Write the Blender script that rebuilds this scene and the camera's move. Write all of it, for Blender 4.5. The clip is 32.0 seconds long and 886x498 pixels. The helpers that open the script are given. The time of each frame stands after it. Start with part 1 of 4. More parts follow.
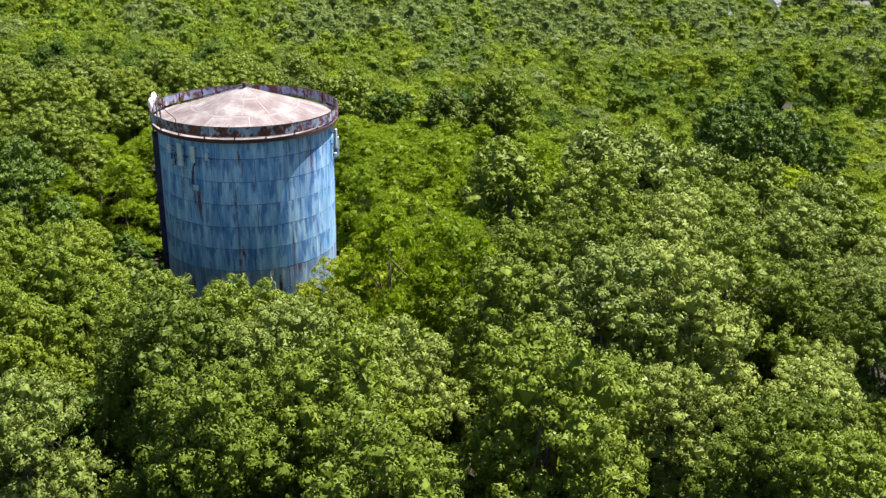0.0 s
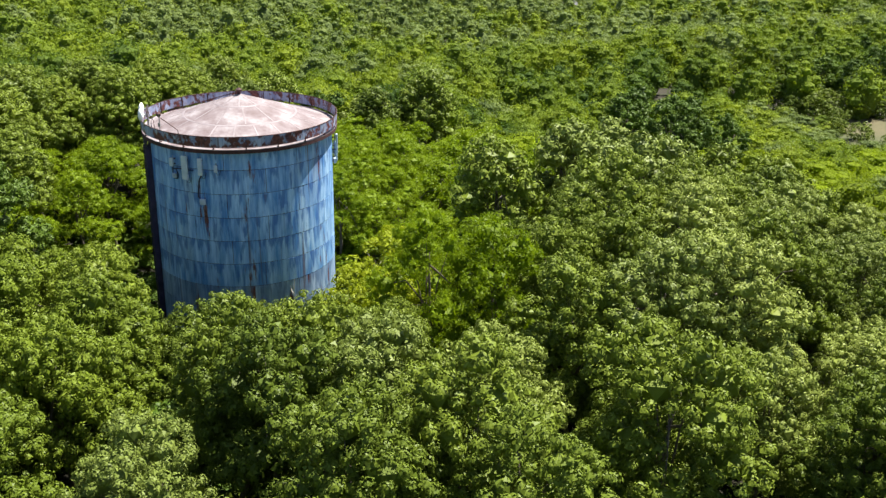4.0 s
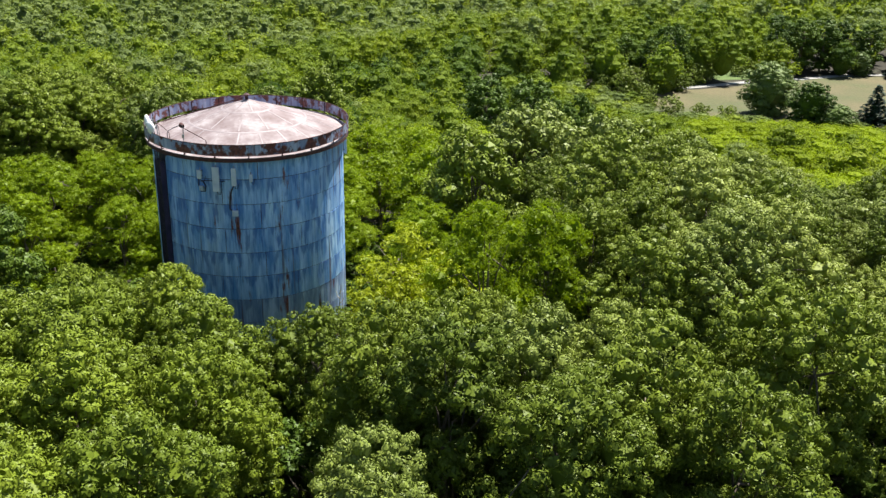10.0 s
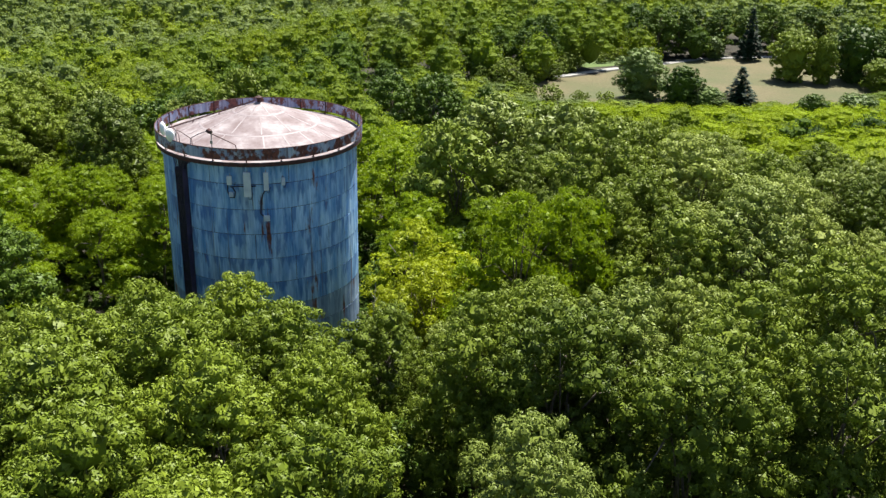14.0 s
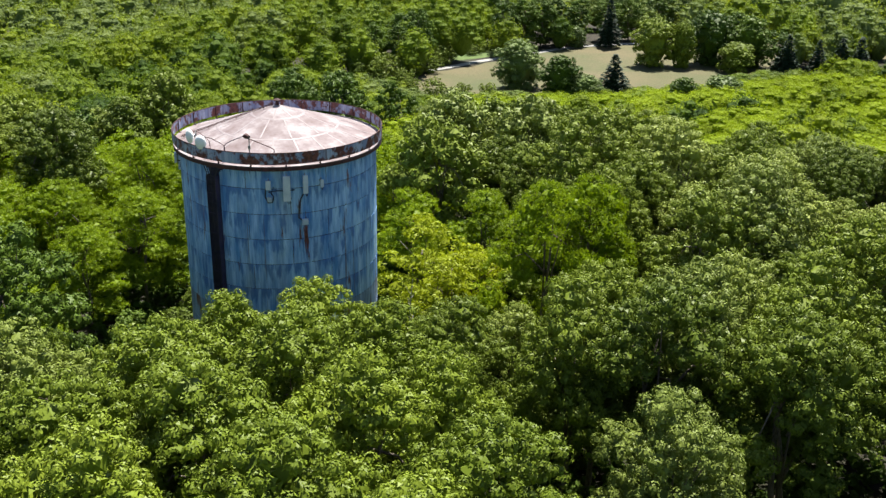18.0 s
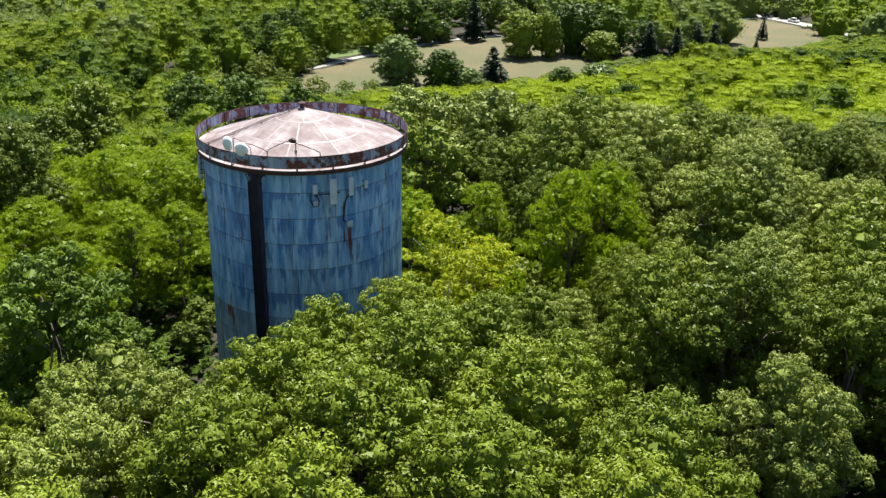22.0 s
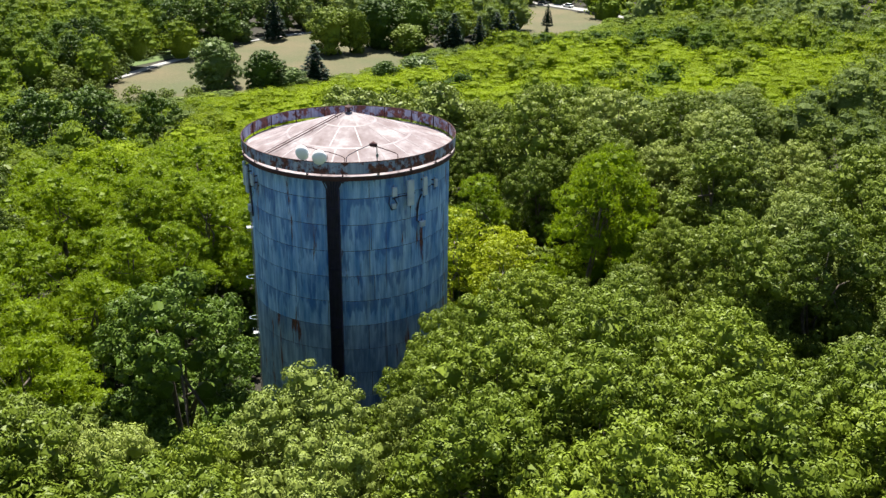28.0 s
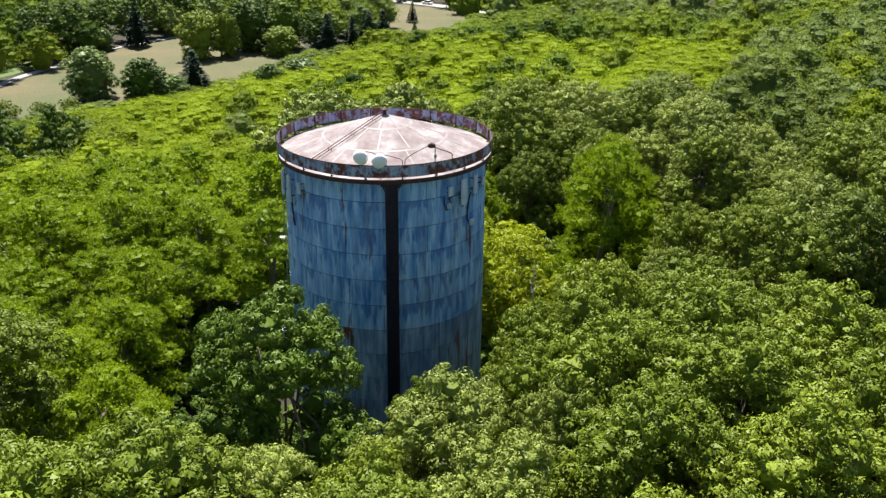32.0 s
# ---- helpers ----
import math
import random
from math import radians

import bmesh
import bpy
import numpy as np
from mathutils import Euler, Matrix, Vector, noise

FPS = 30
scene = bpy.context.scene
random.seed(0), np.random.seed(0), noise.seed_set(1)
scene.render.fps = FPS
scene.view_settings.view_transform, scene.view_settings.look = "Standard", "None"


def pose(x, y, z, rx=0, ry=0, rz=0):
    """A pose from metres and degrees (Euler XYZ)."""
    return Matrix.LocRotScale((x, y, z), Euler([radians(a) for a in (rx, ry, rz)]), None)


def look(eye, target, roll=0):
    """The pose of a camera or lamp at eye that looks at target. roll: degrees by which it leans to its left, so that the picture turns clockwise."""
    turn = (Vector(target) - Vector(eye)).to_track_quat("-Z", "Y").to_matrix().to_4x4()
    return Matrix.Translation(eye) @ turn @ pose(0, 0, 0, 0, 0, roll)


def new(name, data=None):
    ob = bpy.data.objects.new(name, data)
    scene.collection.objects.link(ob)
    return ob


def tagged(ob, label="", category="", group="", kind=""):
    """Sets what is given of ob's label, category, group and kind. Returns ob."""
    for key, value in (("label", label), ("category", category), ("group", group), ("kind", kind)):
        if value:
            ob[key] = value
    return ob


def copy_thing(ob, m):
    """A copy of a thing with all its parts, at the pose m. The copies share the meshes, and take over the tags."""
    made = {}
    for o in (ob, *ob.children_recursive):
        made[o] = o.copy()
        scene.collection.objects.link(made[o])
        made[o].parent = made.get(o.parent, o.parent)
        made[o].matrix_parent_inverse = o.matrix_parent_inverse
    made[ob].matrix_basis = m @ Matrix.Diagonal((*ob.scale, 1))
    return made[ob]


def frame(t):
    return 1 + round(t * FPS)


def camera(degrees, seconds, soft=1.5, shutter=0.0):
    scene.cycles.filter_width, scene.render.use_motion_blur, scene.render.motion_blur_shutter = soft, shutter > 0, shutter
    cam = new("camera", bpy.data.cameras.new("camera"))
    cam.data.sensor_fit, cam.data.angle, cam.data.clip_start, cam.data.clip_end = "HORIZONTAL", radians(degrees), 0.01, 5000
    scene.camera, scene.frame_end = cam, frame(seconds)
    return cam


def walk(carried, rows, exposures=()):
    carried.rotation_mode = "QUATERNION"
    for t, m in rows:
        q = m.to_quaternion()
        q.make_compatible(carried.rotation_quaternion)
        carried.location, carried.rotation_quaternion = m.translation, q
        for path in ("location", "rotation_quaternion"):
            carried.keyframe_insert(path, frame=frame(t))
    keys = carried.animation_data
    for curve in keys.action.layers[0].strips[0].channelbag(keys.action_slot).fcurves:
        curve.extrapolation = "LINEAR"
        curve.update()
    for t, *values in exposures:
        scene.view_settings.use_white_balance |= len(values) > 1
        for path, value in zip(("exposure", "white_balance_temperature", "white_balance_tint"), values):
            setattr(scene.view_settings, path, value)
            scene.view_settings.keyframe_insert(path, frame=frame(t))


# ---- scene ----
cam = camera(47.30, 32.0, 1.4)
ROWS = [
    (0.0, pose(16.245, -82.261, 40.785, 68.743, -0.777, 0.105)),
    (2.0, pose(9.344, -81.158, 40.777, 68.656, -0.831, -4.733)),
    (4.0, pose(2.468, -79.993, 40.769, 68.576, -0.876, -9.597)),
    (6.0, pose(-4.368, -78.595, 40.762, 68.501, -0.911, -14.489)),
    (8.0, pose(-11.134, -76.831, 40.754, 68.432, -0.935, -19.408)),
    (10.0, pose(-17.791, -74.603, 40.746, 68.369, -0.949, -24.354)),
    (12.0, pose(-24.291, -71.846, 40.739, 68.312, -0.954, -29.327)),
    (14.0, pose(-30.582, -68.522, 40.731, 68.262, -0.948, -34.324)),
    (16.0, pose(-36.604, -64.620, 40.723, 68.217, -0.932, -39.342)),
    (18.0, pose(-42.296, -60.147, 40.716, 68.178, -0.906, -44.377)),
    (20.0, pose(-47.594, -55.131, 40.708, 68.146, -0.869, -49.424)),
    (22.0, pose(-52.436, -49.613, 40.700, 68.119, -0.823, -54.477)),
    (24.0, pose(-56.760, -43.646, 40.692, 68.099, -0.767, -59.530)),
    (26.0, pose(-60.509, -37.289, 40.685, 68.084, -0.700, -64.574)),
    (28.0, pose(-63.631, -30.607, 40.677, 68.076, -0.623, -69.603)),
    (30.0, pose(-66.082, -23.665, 40.669, 68.073, -0.537, -74.605)),
    (32.0, pose(-67.826, -16.525, 40.662, 68.077, -0.440, -79.570)),
]
walk(cam, ROWS)

# ---- sky, sun ----
SUN_AZ, SUN_EL = 27.0, 65.0
world = bpy.data.worlds.new("sky")
scene.world = world
world.use_nodes = True
wn = world.node_tree.nodes
wl = world.node_tree.links
sky = wn.new("ShaderNodeTexSky")
sky.sky_type = "NISHITA"
sky.sun_disc = False
sky.sun_elevation = radians(SUN_EL)
sky.sun_rotation = radians(90 - SUN_AZ)
wl.new(sky.outputs[0], wn["Background"].inputs[0])
wn["Background"].inputs[1].default_value = 0.05
sun_data = bpy.data.lights.new("sun", "SUN")
sun_data.energy = 5.0
sun_data.angle = radians(0.55)
sun_data.color = (1.0, 0.95, 0.86)
sun = new("sun", sun_data)
SUN_DIR = Vector((math.cos(radians(SUN_AZ)) * math.cos(radians(SUN_EL)), math.sin(radians(SUN_AZ)) * math.cos(radians(SUN_EL)), math.sin(radians(SUN_EL))))
sun.matrix_world = look(SUN_DIR * 300, (0, 0, 0))
scene.view_settings.exposure = 1.40


# ---- materials ----
def material(name, rough=0.6, metal=0.0):
    m = bpy.data.materials.new(name)
    m.use_nodes = True
    b = m.node_tree.nodes["Principled BSDF"]
    b.inputs["Roughness"].default_value = rough
    b.inputs["Metallic"].default_value = metal
    return m, m.node_tree.nodes, m.node_tree.links, b


def ramp(nodes, stops):
    r = nodes.new("ShaderNodeValToRGB")
    e = r.color_ramp.elements
    while len(e) < len(stops):
        e.new(0.5)
    for el, (p, c) in zip(e, stops):
        el.position = p
        el.color = (*c, 1.0)
    return r


def noise_tex(nodes, links, scale, detail=4.0, stretch=None, rough=0.55):
    """World-space noise; stretch gives the scale along x, y, z."""
    g = nodes.new("ShaderNodeNewGeometry")
    n = nodes.new("ShaderNodeTexNoise")
    n.inputs["Scale"].default_value = scale
    n.inputs["Detail"].default_value = detail
    n.inputs["Roughness"].default_value = rough
    if stretch:
        mul = nodes.new("ShaderNodeVectorMath")
        mul.operation = "MULTIPLY"
        mul.inputs[1].default_value = stretch
        links.new(g.outputs["Position"], mul.inputs[0])
        links.new(mul.outputs[0], n.inputs["Vector"])
    else:
        links.new(g.outputs["Position"], n.inputs["Vector"])
    return n


def mixer(nodes, links, a, b, fac, blend="MIX"):
    mx = nodes.new("ShaderNodeMix")
    mx.data_type = "RGBA"
    mx.blend_type = blend
    for sock, v in ((mx.inputs[0], fac), (mx.inputs[6], a), (mx.inputs[7], b)):
        if isinstance(v, (int, float)):
            sock.default_value = v
        elif isinstance(v, tuple):
            sock.default_value = (*v, 1.0)
        else:
            links.new(v, sock)
    return mx.outputs[2]


def bump(nodes, links, bsdf, height, strength=0.3, dist=0.02):
    bp = nodes.new("ShaderNodeBump")
    bp.inputs["Strength"].default_value = strength
    bp.inputs["Distance"].default_value = dist
    links.new(height, bp.inputs["Height"])
    links.new(bp.outputs[0], bsdf.inputs["Normal"])


def leaf_material(name, dark, mid, light, stuff=False, thin=0.05):
    """Foliage: tint differs from tree to tree, from leaf to leaf and over the wood as a whole."""
    m, n, l, b = material(name, 0.5)
    geo = n.new("ShaderNodeNewGeometry")
    if stuff:
        wide = noise_tex(n, l, 0.11, 2.0)
        tree_value = wide.outputs["Fac"]
        spread = n.new("ShaderNodeMapRange")
        spread.inputs[1].default_value, spread.inputs[2].default_value = 0.38, 0.62
        l.new(tree_value, spread.inputs[0])
        tree_value = spread.outputs[0]
    else:
        oi = n.new("ShaderNodeObjectInfo")
        tree_value = oi.outputs["Random"]
    add = n.new("ShaderNodeMath")
    add.operation = "MULTIPLY_ADD"
    l.new(geo.outputs["Random Per Island"], add.inputs[0])
    add.inputs[1].default_value = 0.14 if stuff else 0.34
    sc = n.new("ShaderNodeMath")
    sc.operation = "MULTIPLY"
    l.new(tree_value, sc.inputs[0])
    sc.inputs[1].default_value = 0.78 if stuff else 0.62
    l.new(sc.outputs[0], add.inputs[2])
    r = ramp(n, [(0.08, dark), (0.5, mid), (0.95, light)])
    l.new(add.outputs[0], r.inputs[0])
    col = r.outputs[0]
    if stuff:
        # fine mottling: the dark of gaps between leaves is put into the colour
        grain = noise_tex(n, l, 1.5, 5.0, None, 0.7)
        gr = ramp(n, [(0.36, (0.78, 0.80, 0.78)), (0.56, (1.06, 1.06, 1.06))])
        l.new(grain.outputs["Fac"], gr.inputs[0])
        col = mixer(n, l, col, gr.outputs[0], 1.0, "MULTIPLY")
        bump(n, l, b, grain.outputs["Fac"], 0.8, 0.5)
    l.new(col, b.inputs["Base Color"])
    b.inputs["Specular IOR Level"].default_value = 0.08 if stuff else 0.16
    tr = n.new("ShaderNodeBsdfTranslucent")
    tc = mixer(n, l, col, (1.25, 1.25, 0.5), 1.0, "MULTIPLY")
    l.new(tc, tr.inputs["Color"])
    ms = n.new("ShaderNodeMixShader")
    ms.inputs[0].default_value = thin
    l.new(b.outputs[0], ms.inputs[1])
    l.new(tr.outputs[0], ms.inputs[2])
    l.new(ms.outputs[0], n["Material Output"].inputs["Surface"])
    return m


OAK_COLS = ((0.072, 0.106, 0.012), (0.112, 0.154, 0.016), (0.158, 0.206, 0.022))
LOCUST_COLS = ((0.138, 0.206, 0.007), (0.174, 0.250, 0.009), (0.212, 0.294, 0.012))
MAPLE_COLS = ((0.042, 0.078, 0.009), (0.066, 0.114, 0.012), (0.102, 0.156, 0.016))
# oak green made lighter: the west canopy's sunlit brightness put into the leaf colour
BRIGHT_LEAF_COLS = ((0.094, 0.134, 0.012), (0.130, 0.178, 0.015), (0.172, 0.224, 0.020))
# grey-green of its own, lightened further so the colour carries some leaf sheen
WHITE_OAK = leaf_material("white_oak_leaf", (0.128, 0.168, 0.032), (0.188, 0.236, 0.045), (0.250, 0.298, 0.062))
BRIGHT_LEAF = leaf_material("bright_leaf", *BRIGHT_LEAF_COLS)
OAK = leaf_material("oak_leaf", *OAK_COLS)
LOCUST = leaf_material("locust_leaf", *LOCUST_COLS, thin=0.42)
MAPLE = leaf_material("maple_leaf", *MAPLE_COLS)
YELLOW = leaf_material("young_leaf", (0.180, 0.222, 0.008), (0.240, 0.288, 0.010), (0.300, 0.348, 0.014), thin=0.3)
SPRUCE = leaf_material("spruce_needles", (0.010, 0.026, 0.012), (0.018, 0.042, 0.018), (0.032, 0.062, 0.026))
GREY_GREEN = leaf_material("grey_green_leaf", (0.070, 0.108, 0.028), (0.100, 0.148, 0.036), (0.140, 0.190, 0.050))
# far leaf colours are lighter than the near ones: haze put into the colour
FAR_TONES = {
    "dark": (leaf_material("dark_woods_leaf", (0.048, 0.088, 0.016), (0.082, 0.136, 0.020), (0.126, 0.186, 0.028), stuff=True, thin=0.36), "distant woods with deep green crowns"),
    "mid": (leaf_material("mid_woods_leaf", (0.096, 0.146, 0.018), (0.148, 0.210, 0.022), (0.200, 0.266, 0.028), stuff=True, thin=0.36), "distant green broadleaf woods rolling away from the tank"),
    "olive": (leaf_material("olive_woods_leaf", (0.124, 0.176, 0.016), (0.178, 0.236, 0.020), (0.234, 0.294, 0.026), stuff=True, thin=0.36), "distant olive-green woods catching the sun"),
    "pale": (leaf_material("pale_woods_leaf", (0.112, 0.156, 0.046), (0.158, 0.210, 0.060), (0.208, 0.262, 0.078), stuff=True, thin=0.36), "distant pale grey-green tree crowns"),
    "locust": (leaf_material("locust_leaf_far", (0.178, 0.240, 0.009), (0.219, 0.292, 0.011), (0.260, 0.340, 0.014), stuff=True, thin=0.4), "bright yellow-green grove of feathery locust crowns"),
}


def bark_material():
    m, n, l, b = material("bark", 0.9)
    t = noise_tex(n, l, 3.0, 6.0, (6.0, 6.0, 1.0))
    r = ramp(n, [(0.3, (0.05, 0.038, 0.028)), (0.7, (0.20, 0.165, 0.13))])
    l.new(t.outputs["Fac"], r.inputs[0])
    l.new(r.outputs[0], b.inputs["Base Color"])
    bump(n, l, b, t.outputs["Fac"], 0.6, 0.03)
    return m


BARK = bark_material()


def earth_material():
    m, n, l, b = material("forest_floor", 0.95)
    a = noise_tex(n, l, 0.25, 8.0)
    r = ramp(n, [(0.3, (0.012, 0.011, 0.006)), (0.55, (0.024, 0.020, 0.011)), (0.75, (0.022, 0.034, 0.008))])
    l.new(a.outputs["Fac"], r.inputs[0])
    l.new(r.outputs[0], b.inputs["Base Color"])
    c = noise_tex(n, l, 4.0, 5.0)
    bump(n, l, b, c.outputs["Fac"], 0.8, 0.08)
    return m


def grass_material(name, c0, c1, c2):
    m, n, l, b = material(name, 0.9)
    a = noise_tex(n, l, 0.055, 5.0)
    r = ramp(n, [(0.32, c0), (0.5, c1), (0.68, c2)])
    l.new(a.outputs["Fac"], r.inputs[0])
    f = noise_tex(n, l, 1.6, 6.0)
    fr = ramp(n, [(0.3, (0.68, 0.68, 0.66)), (0.7, (1.0, 1.0, 1.0))])
    l.new(f.outputs["Fac"], fr.inputs[0])
    l.new(mixer(n, l, r.outputs[0], fr.outputs[0], 1.0, "MULTIPLY"), b.inputs["Base Color"])
    bump(n, l, b, f.outputs["Fac"], 0.7, 0.1)
    return m


EARTH = earth_material()
DRY_GRASS = grass_material("dry_grass", (0.060, 0.078, 0.020), (0.090, 0.086, 0.032), (0.124, 0.100, 0.046))
GREEN_GRASS = grass_material("green_grass", (0.05, 0.09, 0.015), (0.075, 0.125, 0.022), (0.10, 0.145, 0.035))


def road_material():
    m, n, l, b = material("pale_road", 0.85)
    a = noise_tex(n, l, 0.8, 6.0)
    r = ramp(n, [(0.3, (0.24, 0.235, 0.225)), (0.7, (0.32, 0.315, 0.30))])
    l.new(a.outputs["Fac"], r.inputs[0])
    l.new(r.outputs[0], b.inputs["Base Color"])
    return m


ROAD = road_material()


def tank_paint(name, rust_amount, rust_run=0.30, base=((0.11, 0.31, 0.66), (0.47, 0.70, 0.95)), drip_col=(0.032, 0.135, 0.42), drips=0.74):
    """Weathered pale paint, the blue of its skylit shade put into the base colour: chalky runs, darker drips that hang
    from every joint between the courses, and rust.
    """
    m, n, l, b = material(name, 0.55)
    runs = noise_tex(n, l, 1.9, 6.0, (1.0, 1.0, 0.14), 0.62)
    r1 = ramp(n, [(0.36, base[0]), (0.62, base[1])])
    l.new(runs.outputs["Fac"], r1.inputs[0])
    fine = noise_tex(n, l, 7.0, 4.0, (1.0, 1.0, 0.05))
    r2 = ramp(n, [(0.34, (0.62, 0.70, 0.80)), (0.58, (1, 1, 1))])
    l.new(fine.outputs["Fac"], r2.inputs[0])
    c = mixer(n, l, r1.outputs[0], r2.outputs[0], 0.9, "MULTIPLY")
    oi = n.new("ShaderNodeObjectInfo")
    r3 = ramp(n, [(0.0, (0.80, 0.84, 0.90)), (1.0, (1.0, 1.0, 1.0))])
    l.new(oi.outputs["Random"], r3.inputs[0])
    c = mixer(n, l, c, r3.outputs[0], 1.0, "MULTIPLY")
    # how far below the joint above, in courses
    geo = n.new("ShaderNodeNewGeometry")
    xyz = n.new("ShaderNodeSeparateXYZ")
    l.new(geo.outputs["Position"], xyz.inputs[0])

    def calc(op, a, v):
        k = n.new("ShaderNodeMath")
        k.operation = op
        for sock, val in zip(k.inputs, (a, v)):
            if isinstance(val, (int, float)):
                sock.default_value = val
            else:
                l.new(val, sock)
        return k.outputs[0]

    down = calc("DIVIDE", calc("SUBTRACT", Z_JOINT, xyz.outputs[2]), COURSE)
    below = calc("FRACT", down, 0.0)
    level = calc("MULTIPLY", calc("FLOOR", down, 0.0), 7.3)
    at = n.new("ShaderNodeCombineXYZ")
    l.new(calc("MULTIPLY", xyz.outputs[0], 2.9), at.inputs[0])
    l.new(calc("MULTIPLY", xyz.outputs[1], 2.9), at.inputs[1])
    l.new(calc("MULTIPLY_ADD", xyz.outputs[2], 0.55), at.inputs[2])
    l.new(level, at.inputs[2].links[0].from_node.inputs[2])
    dn = n.new("ShaderNodeTexNoise")
    dn.inputs["Scale"].default_value = 1.0
    dn.inputs["Detail"].default_value = 3.0
    l.new(at.outputs[0], dn.inputs["Vector"])
    hang = calc("SUBTRACT", dn.outputs["Fac"], calc("MULTIPLY_ADD", below, 0.17))
    n_add = hang.node.inputs[1].links[0].from_node
    n_add.inputs[2].default_value = 0.455
    dr = ramp(n, [(0.0, (0, 0, 0)), (0.10, (1, 1, 1))])
    l.new(hang, dr.inputs[0])
    c = mixer(n, l, c, drip_col, mixer(n, l, (0, 0, 0), dr.outputs[0], drips))
    stain = noise_tex(n, l, 0.55, 5.0, (1.0, 1.0, 0.22))
    st = ramp(n, [(0.54, (0, 0, 0)), (0.70, (1, 1, 1))])
    l.new(stain.outputs["Fac"], st.inputs[0])
    c = mixer(n, l, c, (0.12, 0.14, 0.21), mixer(n, l, (0, 0, 0), st.outputs[0], 0.45))
    run = noise_tex(n, l, 2.6, 3.0, (1.0, 1.0, 0.03))
    rr = ramp(n, [(0.64, (0, 0, 0)), (0.72, (1, 1, 1))])
    l.new(run.outputs["Fac"], rr.inputs[0])
    c = mixer(n, l, c, (0.09, 0.055, 0.075), mixer(n, l, (0, 0, 0), rr.outputs[0], 0.75))
    rust = noise_tex(n, l, 1.3, 6.0, (1.0, 1.0, rust_run), 0.65)
    lo = 0.62 - rust_amount
    ru = ramp(n, [(lo, (0, 0, 0)), (lo + 0.06, (1, 1, 1))])
    l.new(rust.outputs["Fac"], ru.inputs[0])
    rc_n = noise_tex(n, l, 5.0, 5.0)
    rc = ramp(n, [(0.35, (0.050, 0.012, 0.016)), (0.65, (0.18, 0.050, 0.045))])
    l.new(rc_n.outputs["Fac"], rc.inputs[0])
    c = mixer(n, l, c, rc.outputs[0], ru.outputs[0])
    l.new(c, b.inputs["Base Color"])
    bump(n, l, b, rc_n.outputs["Fac"], 0.15, 0.02)
    return m


COURSE, Z_JOINT = 1.86, 20.58
SHELL = tank_paint("tank_paint", 0.008, 0.16)
SHELL_LOW = tank_paint("dirty_tank_paint", 0.035, 0.14, ((0.14, 0.25, 0.45), (0.42, 0.55, 0.74)), (0.07, 0.14, 0.30), 0.6)
BAND = tank_paint("band_paint", 0.145, 0.8, ((0.22, 0.27, 0.44), (0.46, 0.50, 0.64)), (0.12, 0.07, 0.11), 0.5)


def roof_material():
    m, n, l, b = material("roof_paint", 0.8)
    a = noise_tex(n, l, 0.7, 6.0)
    r = ramp(n, [(0.33, (0.152, 0.114, 0.118)), (0.5, (0.208, 0.172, 0.181)), (0.66, (0.30, 0.272, 0.284))])
    l.new(a.outputs["Fac"], r.inputs[0])
    f = noise_tex(n, l, 3.5, 6.0)
    fr = ramp(n, [(0.35, (0.84, 0.80, 0.78)), (0.6, (1, 1, 1))])
    l.new(f.outputs["Fac"], fr.inputs[0])
    l.new(mixer(n, l, r.outputs[0], fr.outputs[0], 1.0, "MULTIPLY"), b.inputs["Base Color"])
    bump(n, l, b, f.outputs["Fac"], 0.2, 0.02)
    return m


def plain(name, c0, c1, scale, rough=0.6, metal=0.0):
    m, n, l, b = material(name, rough, metal)
    a = noise_tex(n, l, scale, 5.0)
    r = ramp(n, [(0.35, c0), (0.65, c1)])
    l.new(a.outputs["Fac"], r.inputs[0])
    l.new(r.outputs[0], b.inputs["Base Color"])
    return m


ROOF = roof_material()
SEAM = plain("weld_whitewash", (0.19, 0.156, 0.163), (0.275, 0.243, 0.255), 0.55)
RUST = plain("rusty_steel", (0.030, 0.012, 0.014), (0.085, 0.030, 0.028), 4.0, 0.8)
DARK = plain("dark_stained_steel", (0.014, 0.013, 0.040), (0.050, 0.034, 0.080), 1.2, 0.7)
CABLE = plain("black_cable", (0.010, 0.010, 0.028), (0.036, 0.030, 0.060), 3.0, 0.5)
PANEL = plain("antenna_white", (0.40, 0.48, 0.60), (0.54, 0.61, 0.70), 1.5, 0.45)
BLEACHED = plain("bleached_wood", (0.30, 0.29, 0.25), (0.46, 0.44, 0.38), 3.0, 0.8)
GALV = plain("galvanised_steel", (0.22, 0.23, 0.24), (0.36, 0.37, 0.38), 5.0, 0.5, 0.6)
DISH = plain("dish_white", (0.84, 0.86, 0.88), (0.90, 0.91, 0.92), 2.0, 0.4)
WALL_WHITE = plain("white_siding", (0.66, 0.66, 0.66), (0.80, 0.80, 0.79), 0.7, 0.7)
SHINGLE = plain("grey_shingle", (0.10, 0.10, 0.11), (0.18, 0.18, 0.19), 1.0, 0.9)
GLASS = plain("dark_glass", (0.02, 0.025, 0.03), (0.03, 0.035, 0.04), 1.0, 0.1)
CAR_WHITE = plain("white_car_paint", (0.72, 0.72, 0.72), (0.78, 0.78, 0.78), 1.0, 0.25)
CAR_DARK = plain("dark_car_paint", (0.03, 0.035, 0.045), (0.05, 0.05, 0.06), 1.0, 0.25)
TYRE = plain("tyre_rubber", (0.015, 0.015, 0.015), (0.03, 0.03, 0.03), 5.0, 0.8)


